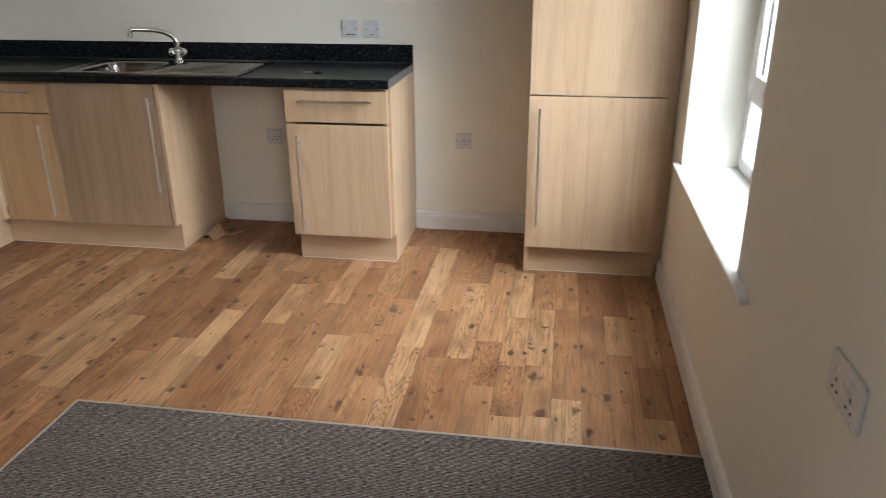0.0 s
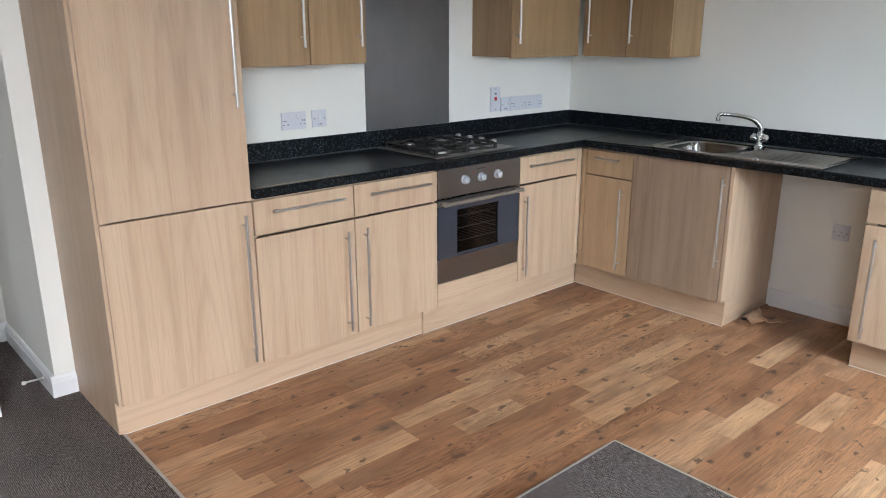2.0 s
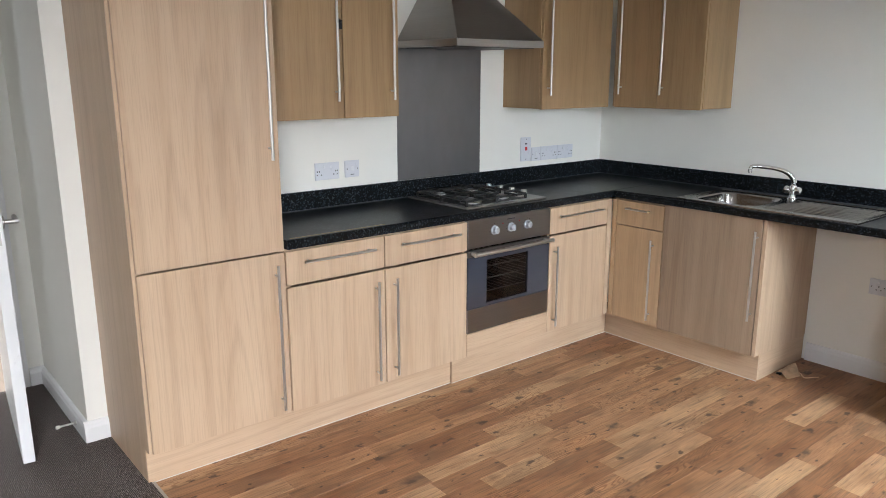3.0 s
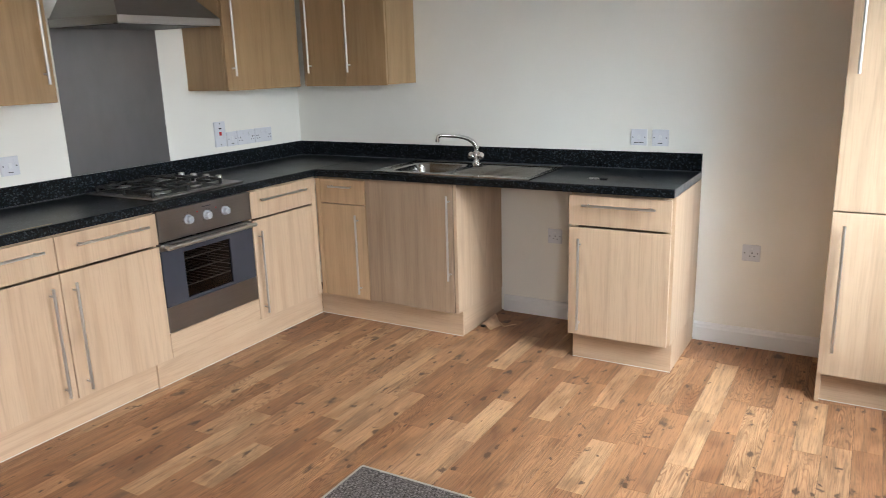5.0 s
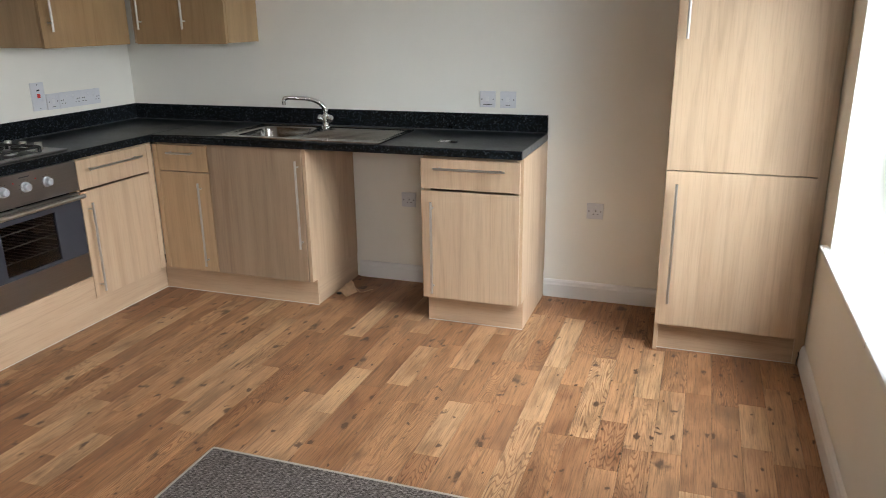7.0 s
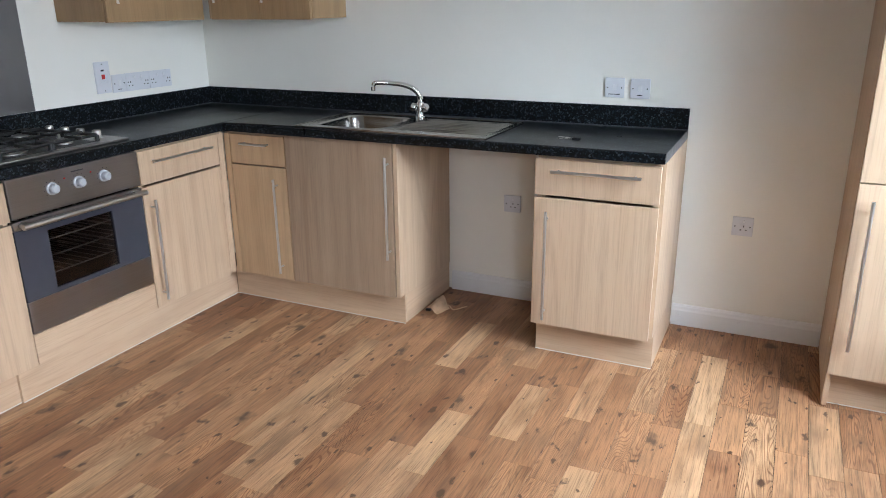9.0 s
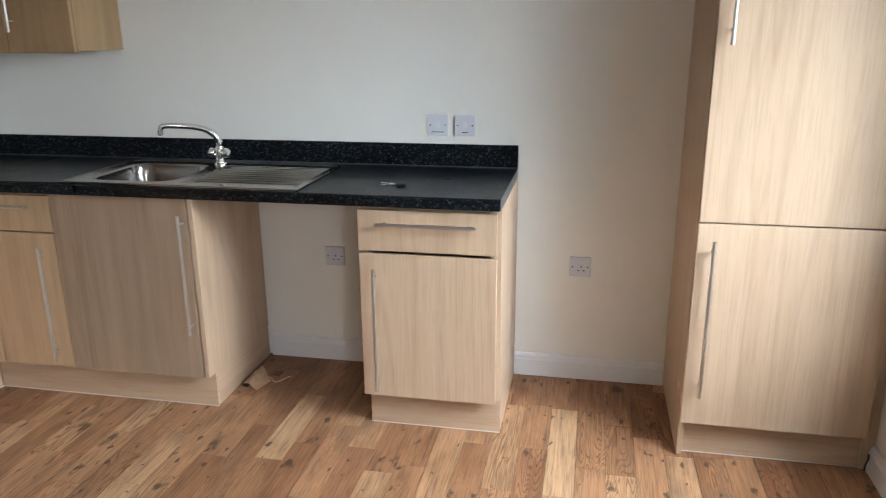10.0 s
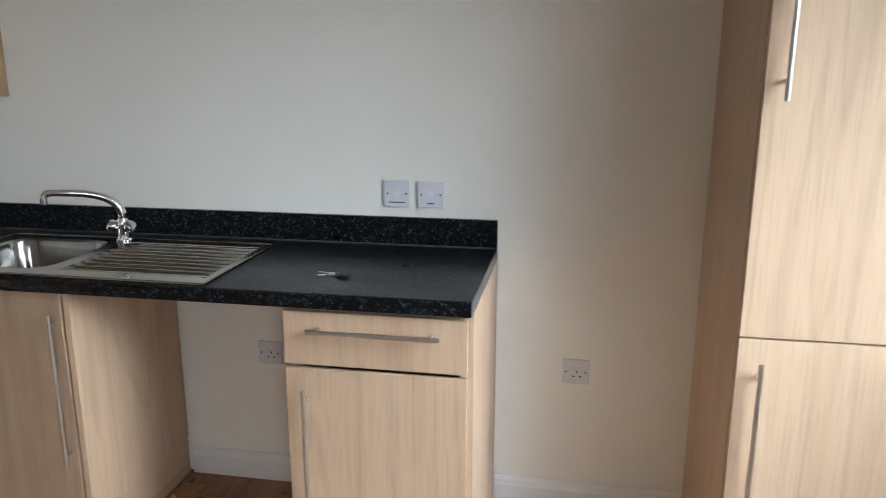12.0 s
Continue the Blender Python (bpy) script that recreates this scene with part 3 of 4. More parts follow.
rbox(b, SINK, 1.500, 1.5175, 0.02, PV - 0.017, 0.002, 0.148, 0.001)
part("side_plinth", b, OAK_FLAT_Y, base4, "oak-effect plinth return")
# drawer unit
base5 = thing("base_cabinet", rp(SINK, 2.4, 0.3, 0), "free-ended pale oak-effect base cabinet with one drawer and one door", "cabinet", "base cabinets")
carcass(SINK, base5, 2.174, 2.634, C, 0.15, 0.868, left=False, right=False)
for u0, u1 in ((2.156, 2.173), (2.635, 2.654)):
    b = bmk()
    rbox(b, SINK, u0, u1, 0.003, C, 0.150, 0.868, 0.001)
    part("end_panel", b, OAK, base5)
    b = bmk()
    rbox(b, SINK, u0, u1, 0.021, PV - 0.0165, 0.002, 0.1495, 0.001)
    part("side_plinth", b, OAK, base5)
front(SINK, base5, "drawer", 2.150, 2.640, 0.707, 0.854, (2.223, 0.809, 2.573, 0.809))
front(SINK, base5, "door", 2.150, 2.640, Z0 - 0.004, 0.695, (2.208, 0.177, 2.208, 0.644))
# tall unit by the window
tall2 = thing("tall_cabinet", rp(SINK, 3.6, 0.3, 0), "tall pale oak-effect fridge housing with two doors beside the window", "cabinet", "tall cabinets")
carcass(SINK, tall2, 3.303, 3.880, C - 0.006, 0.15, 2.11, left=False, right=False)
b = bmk()
rbox(b, SINK, 3.284, 3.302, 0.003, C, 0.004, 2.11, 0.001)
side = part("end_panel", b, OAK, tall2, "full-height oak-effect end panel")
b = bmk()
lathe(b, (3.2845, -0.47, 0.235), (-1, 0, 0), [(0, 0.011), (0.002, 0.011), (0.003, 0.008)], 12)
part("cover_cap", b, RUBBER, side, "pale screw cover cap", soft=True)
b = bmk()
rbox(b, SINK, 3.882, XW - 0.002, 0.3, 0.538, 0.004, 2.11, 0.001)
part("filler_strip", b, OAK, tall2)
front(SINK, tall2, "door", 3.286, 3.878, Z0 - 0.008, 0.852, (3.334, 0.254, 3.334, 0.800))
front(SINK, tall2, "door", 3.286, 3.878, 0.857, 2.108, (3.328, 1.402, 3.328, 2.00))

plinth(HOB, "p", -3.316, -1.770, PV - 0.006, "pale oak-effect plinth board along the hob run")
plinth(HOB, "p", -1.768, -0.521, PV + 0.004, "pale oak-effect plinth board under the oven")
plinth(SINK, "p", 0.523, 1.518, PV, "pale oak-effect plinth board under the sink")
plinth(SINK, "p", 2.158, 2.654, PV, "pale oak-effect plinth board under the drawer cabinet")
plinth(SINK, "p", 3.296, XW - 0.02, PV + 0.003, "pale oak-effect plinth board under the fridge housing")
# panel under the oven
b = bmk()
rbox(b, HOB, -1.711, -1.112, C, F, Z0, 0.268, 0.0015)
under = solid("oven_filler_panel", b, OAK_FLAT_Y, "pale oak-effect panel below the oven", "panel", base=rp(HOB, -1.41, 0.56, 0.148))

# wall units
WZ, WT, WV = 1.376, 2.11, 0.318


def wall_unit(run, u0, u1, label, doors, ls=False, rs=False, v0=0.003):
    w = thing("wall_cabinet", rp(run, (u0 + u1) / 2, 0.1, WZ), label, "cabinet", "wall cabinets")
    carcass(run, w, u0, u1, WV - 0.020, WZ, WT, ls, rs, mat=OAK_GOLD_SHADED, v0=v0)
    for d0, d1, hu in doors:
        front(run, w, "door", d0, d1, WZ - 0.004, WT, (hu, 1.45, hu, 2.06), mat=OAK_GOLD_SHADED, v0=WV - 0.018, v1=WV)
    return w


wa = wall_unit(HOB, -2.705, -2.243, "golden oak-effect wall cabinet with a small door lock", [(-2.703, -2.245, -2.285)])
wall_unit(HOB, -2.241, -1.932, "narrow golden oak-effect wall cabinet beside the hood", [(-2.239, -1.934, -1.977)], rs=True)
wall_unit(HOB, -0.933, -0.322, "golden oak-effect wall cabinet in the corner by the hood", [(-0.931, -0.334, -0.890)], ls=True)
wall_unit(SINK, 0.322, 0.946, "golden oak-effect corner wall cabinet with two doors", [(0.352, 0.650, 0.398), (0.654, 0.944, 0.690)], rs=True)
b = bmk()
lathe(b, (WV, -2.262, 1.80), (1, 0, 0), [(0, 0.012), (0.006, 0.012), (0.010, 0.008), (0.03, 0.004)], 12)
box(b, WV + 0.012, WV + 0.016, -2.272, -2.252, 1.765, 1.795, 0.001)
part("lock", b, DARK, wa, "small dark lock with key", soft=True)

# ---- worktop and upstands ----


def worktop():
    """One L of black laminate with a rounded front edge, cut out for the bowl."""
    b = bmk()
    z0, z1 = 0.870, 0.909
    bx0, bx1, by0, by1 = 1.065, 1.405, -0.512, -0.172
    box(b, 0.003, WF0, -2.706, -0.003, z0, z1)
    box(b, WF0 + 0.0006, bx0, -WF0, -0.003, z0, z1)
    box(b, bx1, 2.652, -WF0, -0.003, z0, z1)
    box(b, bx0, bx1, by1, -0.003, z0, z1)
    box(b, bx0, bx1, -WF0, by0, z0, z1)
    bmesh.ops.remove_doubles(b, verts=b.verts, dist=0.0001)
    edges = []
    for e in b.edges:
        m = (e.verts[0].co + e.verts[1].co) / 2
        d = e.verts[1].co - e.verts[0].co
        if abs(d.z) < 1e-5 and m.z > z1 - 1e-4:
            if abs(d.x) < 1e-5 and abs(m.x - WF0) < 1e-5 and m.y < -WF0 + 0.3 and m.y < -0.6:
                edges.append(e)
            if abs(d.y) < 1e-5 and abs(m.y + WF0) < 1e-5:
                edges.append(e)
    bmesh.ops.bevel(b, geom=edges, offset=0.011, segments=4, affect="EDGES", profile=0.5)
    return b


wtop = solid("worktop", worktop(), WORKTOP, "black flecked laminate worktop in an L shape", "worktop", base=(0.3, -0.3, 0.87), soft=False)
b = bmk()
box(b, 2.6522, 2.6535, -WF0 + 0.006, -0.004, 0.871, 0.9075)
part("end_strip", b, plain("grey_edge_strip", (0.075, 0.077, 0.082), 0.4, grain=0.1), wtop, "plain grey end strip")
b = bmk()
box(b, WF0 - 0.0012, WF0 + 0.0012, -WF0 + 0.02, -0.022, 0.9085, 0.9094)
part("joint_line", b, plain("grey_joint", (0.06, 0.065, 0.07), 0.4, grain=0.1), wtop, "fine pale joint line")
for nm, args in (("hob", (0.003, 0.020, -2.706, -0.003)), ("sink", (0.0205, 2.653, -0.020, -0.003))):
    b = bmk()
    box(b, *args, 0.9095, 1.001, 0.002)
    u = solid("upstand", b, WORKTOP, "black flecked laminate upstand along the wall", "upstand", base=(args[0], args[2], 0.9095))
    b = bmk()
    if nm == "hob":
        box(b, 0.018, 0.0235, -2.706, -0.022, 0.909, 0.9125)
    else:
        box(b, 0.022, 2.652, -0.0235, -0.018, 0.909, 0.9125)
    part("sealant_bead", b, plain("grey_sealant", (0.06, 0.065, 0.07), 0.35, grain=0.1), u, "thin pale joint line")
b = bmk()
box(b, 0.566, 0.572, -2.682, -2.205, 0.909, 0.9112, 0.0008)
solid("trim_strip", b, BRASS, "thin brassy metal strip lying on the worktop", "strip", base=(0.569, -2.44, 0.909))

# ---- oven ----


def oven():
    y0, y1 = -1.709, -1.114
    o = thing("oven", (0.3, -1.41, 0.27), "built-in electric oven with smoked blue glass and steel trim", "oven")
    b = bmk()
    box(b, 0.02, 0.53, y0 + 0.02, y1 - 0.02, 0.272, 0.85)
    bmesh.ops.delete(b, geom=[f for f in b.faces if f.normal.x > 0.9], context="FACES")
    part("body", b, OVENVOID, o)
    b = bmk()
    box(b, C, F + 0.003, y0, y1, 0.716, 0.862, 0.003)
    panel = part("control_panel", b, OVENFASCIA, o, "brushed brown-grey steel control panel")
    for y in (-1.530, -1.412, -1.292):
        b = bmk()
        lathe(b, (F + 0.003, y, 0.795), (1, 0, 0), [(0, 0.024), (0.004, 0.024), (0.006, 0.019), (0.022, 0.017), (0.025, 0.014)], 24)
        k = part("knob", b, KNOB, panel, "pale grey round control knob", soft=True)
    b = bmk()
    for y in (-1.530, -1.412, -1.292):
        for k in range(9):
            a = radians(-130 + k * 32)
            c = Vector((F + 0.0032, y + 0.033 * math.sin(a), 0.795 + 0.033 * math.cos(a)))
            box(b, c.x - 0.0005, c.x + 0.0004, c.y - 0.0016, c.y + 0.0016, c.z - 0.0016, c.z + 0.0016)
    box(b, F + 0.0028, F + 0.0036, -1.44, -1.385, 0.838, 0.843)
    tagged(part("dial_marks", b, GREYPRINT, panel), kind="stuff")
    for y in (-1.472, -1.352):
        b = bmk()
        lathe(b, (F + 0.003, y, 0.822), (1, 0, 0), [(0, 0.004), (0.002, 0.003)], 10)
        part("indicator_light", b, RED, panel, "small dark red indicator light")
    # door: frame of smoked glass round a window, steel rails above and below
    wy0, wy1, wz0, wz1 = -1.578, -1.276, 0.415, 0.645
    d0, d1 = 0.398, 0.672
    b = bmk()
    rings = [[b.verts.new((x, y, z)) for y, z in ((ya, za), (yb, za), (yb, zb), (ya, zb))] for x in (C, F) for ya, yb, za, zb in ((y0, y1, d0, d1), (wy0, wy1, wz0, wz1))]
    for p, q in ((0, 1), (2, 3), (0, 2), (1, 3)):
        for k in range(4):
            b.faces.new((rings[p][k], rings[p][(k + 1) % 4], rings[q][(k + 1) % 4], rings[q][k]))
    bmesh.ops.recalc_face_normals(b, faces=b.faces)
    door = part("door", b, OVENBLUE, o, "smoked blue glass oven door")
    b = bmk()
    box(b, C + 0.008, C + 0.012, wy0, wy1, wz0, wz1)
    part("window_glass", b, OVENGLASS, door).visible_shadow = False
    b = bmk()
    box(b, C, F + 0.001, y0, y1, 0.272, 0.3975, 0.002)
    part("lower_rail", b, OVENFASCIA, door, "brown-grey steel rail")
    b = bmk()
    box(b, C, F + 0.001, y0, y1, 0.6725, 0.706, 0.002)
    part("upper_rail", b, OVENFASCIA, door)
    b = bmk()
    rod(b, (F + 0.042, y0 + 0.01, 0.692), (F + 0.042, y1 - 0.01, 0.692), 0.011, 16)
    for y in (y0 + 0.035, y1 - 0.035):
        box(b, F, F + 0.042, y - 0.012, y + 0.012, 0.684, 0.700, 0.003)
    part("handle", b, HANDLE, door, "brushed steel bar handle", soft=True)
    b = bmk()
    for z in (0.45, 0.52, 0.585):
        rod(b, (0.50, y0 + 0.05, z), (0.50, y1 - 0.05, z), 0.003, 8)
        for k in range(12):
            y = y0 + 0.07 + k * 0.041
            rod(b, (0.12, y, z), (0.50, y, z), 0.0018, 6)
    part("wire_shelf", b, HANDLE, o, "chrome wire shelves inside", soft=True)
    for y in (y0 + 0.03, y1 - 0.03):
        b = bmk()
        for z in (0.46, 0.53, 0.60):
            rod(b, (0.10, y, z), (0.52, y, z), 0.003, 6)
        part("side_rack", b, HANDLE, o)


oven()

# ---- gas hob ----


def gas_hob():
    x0, x1, y0, y1, z = 0.052, 0.545, -1.690, -1.112, 0.9095
    h = thing("gas_hob", (0.3, -1.4, z), "four-burner stainless gas hob with cast-iron supports", "hob")
    b = bmk()
    box(b, x0, x1, y0, y1, z, z + 0.009, 0.004)
    part("hob_plate", b, STEEL_HOOD, h, "brushed stainless steel hob plate")
    b = bmk()
    box(b, x0 + 0.045, x1 - 0.045, y0 + 0.045, y1 - 0.125, z + 0.0092, z + 0.0105)
    part("burner_well", b, IRON, h, "dark enamel burner well")
    spots = [(0.17, -1.555, 0.030), (0.42, -1.555, 0.046), (0.17, -1.33, 0.036), (0.42, -1.33, 0.030)]
    for x, y, r in spots:
        b = bmk()
        lathe(b, (x, y, z + 0.010), (0, 0, 1), [(0, r * 1.25), (0.006, r * 1.25), (0.008, r * 1.05), (0.014, r)], 24)
        bu = part("burner", b, STEEL, h, "pale metal gas burner", soft=True)
        b = bmk()
        lathe(b, (x, y, z + 0.0242), (0, 0, 1), [(0, r * 0.92), (0.005, r * 0.90), (0.008, r * 0.7)], 24)
        part("burner_cap", b, plain("grey_burner_cap", (0.20, 0.20, 0.20), 0.5, 0.3, grain=0.1), bu, soft=True)
    for ys, ye in ((-1.655, -1.448), (-1.437, -1.232)):
        b = bmk()
        zt, rr = z + 0.047, 0.0062
        xs, xe = x0 + 0.045, x1 - 0.045
        yc, xm = (ys + ye) / 2, (xs + xe) / 2
        for a, c in (((xs, ys), (xe, ys)), ((xs, ye), (xe, ye)), ((xs, ys), (xs, ye)), ((xe, ys), (xe, ye)), ((xm, ys), (xm, ye))):
            rod(b, (*a, zt - 0.012), (*c, zt - 0.012), rr, 8)
        for xc in (0.17, 0.42):
            for dx, dy in ((1, 0), (-1, 0), (0, 1), (0, -1)):
                lx, ly = (0.118, 0.10)
                box(b, min(xc + dx * 0.022, xc + dx * lx) - (0.004 if dx == 0 else 0), max(xc + dx * 0.022, xc + dx * lx) + (0.004 if dx == 0 else 0), min(yc + dy * 0.022, yc + dy * ly) - (0.004 if dy == 0 else 0), max(yc + dy * 0.022, yc + dy * ly) + (0.004 if dy == 0 else 0), zt - 0.012, zt, 0.002)
        for x in (xs, xm, xe):
            for y in (ys, ye):
                rod(b, (x, y, z + 0.0095), (x, y, zt - 0.012), 0.0085, 8)
        part("pan_support", b, IRON, h, "black cast-iron pan support")
    for k, x in enumerate((0.14, 0.235, 0.33, 0.425)):
        b = bmk()
        lathe(b, (x, -1.168, z + 0.009), (0, 0, 1), [(0, 0.022), (0.003, 0.022), (0.005, 0.018), (0.030, 0.0165), (0.033, 0.013)], 20)
        part("control_knob", b, HANDLE, h, "satin silver control knob", soft=True)


gas_hob()

# ---- splashback and hood ----
b = bmk()
box(b, 0.0005, 0.004, -1.718, -1.118, 1.0015, 1.745)
solid("splashback", b, STEEL_PANEL, "brushed stainless steel splashback panel with smears", "splashback", base=(0.002, -1.418, 1.0015))


def cooker_hood():
    y0, y1, zb = -1.718, -1.122, 1.703
    h = thing("cooker_hood", (0.004, -1.42, zb), "stainless steel chimney cooker hood", "cooker hood")
    xf, lip = 0.498, 0.034
    b = bmk()
    box(b, 0.006, xf, y0, y1, zb, zb + lip, 0.0015)
    part("lip", b, STEEL, h, "bright steel front lip")
    b = bmk()
    c0, c1, cx, ct = -1.545, -1.305, 0.235, 2.005
    low = [b.verts.new(p) for p in ((0.006, y0, zb + lip), (xf, y0, zb + lip), (xf, y1, zb + lip), (0.006, y1, zb + lip))]
    top = [b.verts.new(p) for p in ((0.006, c0, ct), (cx, c0, ct), (cx, c1, ct), (0.006, c1, ct))]
    for k in range(4):
        b.faces.new((low[k], low[(k + 1) % 4], top[(k + 1) % 4], top[k]))
    b.faces.new(list(reversed(low)))
    b.faces.new(top)
    bmesh.ops.recalc_face_normals(b, faces=b.faces)
    part("canopy", b, STEEL_HOOD, h, "sloping brushed steel canopy")
    b = bmk()
    box(b, 0.006, cx - 0.004, c0 + 0.004, c1 - 0.004, ct, 2.398, 0.002)
    ch = part("chimney", b, STEEL_HOOD, h)
    b = bmk()
    for k in range(4):
        z = 2.075 + k * 0.03
        box(b, 0.05, 0.11, c0 + 0.002, c0 + 0.006, z, z + 0.016)
    part("vent_slots", b, HOLE, ch, "dark vent slots")
    b = bmk()
    box(b, 0.05, xf - 0.04, y0 + 0.03, y1 - 0.03, zb - 0.003, zb - 0.0005)
    part("grease_filter", b, plain("dark_filter_mesh", (0.12, 0.12, 0.12), 0.45, 0.8, grain=0.2, scale=80, relief=0.001, fine=300), h, "grey mesh grease filter")


cooker_hood()

# ---- sink and tap ----


def sink():
    x0, x1, y0, y1, z = 0.998, 1.936, -0.574, -0.112, 0.9095
    s = thing("kitchen_sink", (1.43, -0.3, z), "stainless steel inset sink with a ribbed drainer", "sink")
    bx0, bx1, by0, by1 = 1.068, 1.402, -0.509, -0.175
    zt = z + 0.006

    def ring(cx, cy, w, d, r, zz, n=6):
        pts = []
        for sx, sy, a0 in ((1, 1, 0), (-1, 1, 90), (-1, -1, 180), (1, -1, 270)):
            for k in range(n + 1):
                a = radians(a0 + 90 * k / n)
                pts.append((cx + sx * (w - r) + r * math.cos(a), cy + sy * (d - r) + r * math.sin(a), zz))
        return pts
    cx, cy, hw, hd = (bx0 + bx1) / 2, (by0 + by1) / 2, (bx1 - bx0) / 2, (by1 - by0) / 2
    b = bmk()
    levels = [(hw + 0.012, hd + 0.012, 0.075, zt), (hw + 0.002, hd + 0.002, 0.07, zt - 0.006), (hw - 0.004, hd - 0.004, 0.07, zt - 0.03), (hw - 0.016, hd - 0.016, 0.065, zt - 0.13), (hw - 0.035, hd - 0.035, 0.06, zt - 0.155), (hw - 0.09, hd - 0.09, 0.05, zt - 0.160)]
    rings = [[b.verts.new(p) for p in ring(cx, cy, *lv)] for lv in levels]
    for r0, r1 in zip(rings, rings[1:]):
        for k in range(len(r0)):
            b.faces.new((r0[k], r0[(k + 1) % len(r0)], r1[(k + 1) % len(r0)], r1[k]))
    b.faces.new(rings[-1])
    bmesh.ops.recalc_face_normals(b, faces=b.faces)
    bmesh.ops.reverse_faces(b, faces=b.faces)
    bowl = part("bowl", b, STEEL_SINK, s, "deep rounded steel bowl", soft=True)
    b = bmk()
    lathe(b, (cx, cy, zt - 0.1598), (0, 0, 1), [(0, 0.042), (0.003, 0.040), (0.004, 0.030), (0.001, 0.026)], 24)
    part("waste", b, CHROME, bowl, "chrome plug waste", soft=True)
    # deck: strips round the bowl and the drainer tray
    b = bmk()
    dx0, dx1 = 1.46, 1.912
    gx = bx1 + 0.012
    dy0, dy1 = by0 - 0.012, by1 + 0.012
    xs, ys = (x0, bx0 - 0.012, gx, dx0, dx1, x1), (y0, dy0, dy1, y1)
    for i in range(5):
        for j in range(3):
            if j == 1 and i in (1, 3):
                continue
            b.faces.new([b.verts.new((x, y, zt)) for x, y in ((xs[i], ys[j]), (xs[i + 1], ys[j]), (xs[i + 1], ys[j + 1]), (xs[i], ys[j + 1]))])
    # corner fillets of the bowl opening
    for sx in (-1, 1):
        for sy in (-1, 1):
            r = 0.075
            ccx, ccy = cx + sx * (hw + 0.012), cy + sy * (hd + 0.012)
            corner = b.verts.new((ccx, ccy, zt))
            arc = [b.verts.new((ccx - sx * r + sx * r * math.cos(radians(a)), ccy - sy * r + sy * r * math.sin(radians(a)), zt)) for a in range(0, 91, 15)]
            for p, q in zip(arc, arc[1:]):
                f = b.faces.new((corner, p, q))
                f.normal_update()
                if f.normal.z < 0:
                    f.normal_flip()
    bmesh.ops.remove_doubles(b, verts=b.verts, dist=0.0002)
    part("deck", b, STEEL_SINK, s, "satin steel deck")
    b = bmk()
    box(b, x0 - 0.003, x1 + 0.003, y0 - 0.003, y0 + 0.005, z - 0.0005, zt + 0.002, 0.002)
    box(b, x0 - 0.003, x1 + 0.003, y1 - 0.005, y1 + 0.003, z - 0.0005, zt + 0.002, 0.002)
    box(b, x0 - 0.003, x0 + 0.005, y0, y1, z - 0.0005, zt + 0.002, 0.002)
    box(b, x1 - 0.005, x1 + 0.003, y0, y1, z - 0.0005, zt + 0.002, 0.002)
    part("rim", b, STEEL_SINK, s, "raised steel rim")
    # corrugated tray
    b = bmk()
    n, rows = 96, []
    for i in range(n + 1):
        t = i / n
        y = dy0 + (dy1 - dy0) * t
        wave = 0.5 - 0.5 * math.cos(2 * math.pi * 9 * t)
        edge = min(1.0, t * 12, (1 - t) * 12)
        zz = zt - 0.010 * edge + 0.0095 * wave ** 1.6 * edge
        rows.append([b.verts.new((x, y, zt if x in (dx0, dx1) else zz)) for x in (dx0, dx0 + 0.03, (dx0 + dx1) / 2, dx1 - 0.02, dx1)])
    for r0, r1 in zip(rows, rows[1:]):
        for k in range(4):
            b.faces.new((r0[k], r0[k + 1], r1[k + 1], r1[k]))
    bmesh.ops.recalc_face_normals(b, faces=b.faces)
    if sum(f.normal.z for f in b.faces) < 0:
        bmesh.ops.reverse_faces(b, faces=b.faces)
    part("drainer", b, STEEL_SINK, s, "ribbed steel drainer tray", soft=True)


sink()


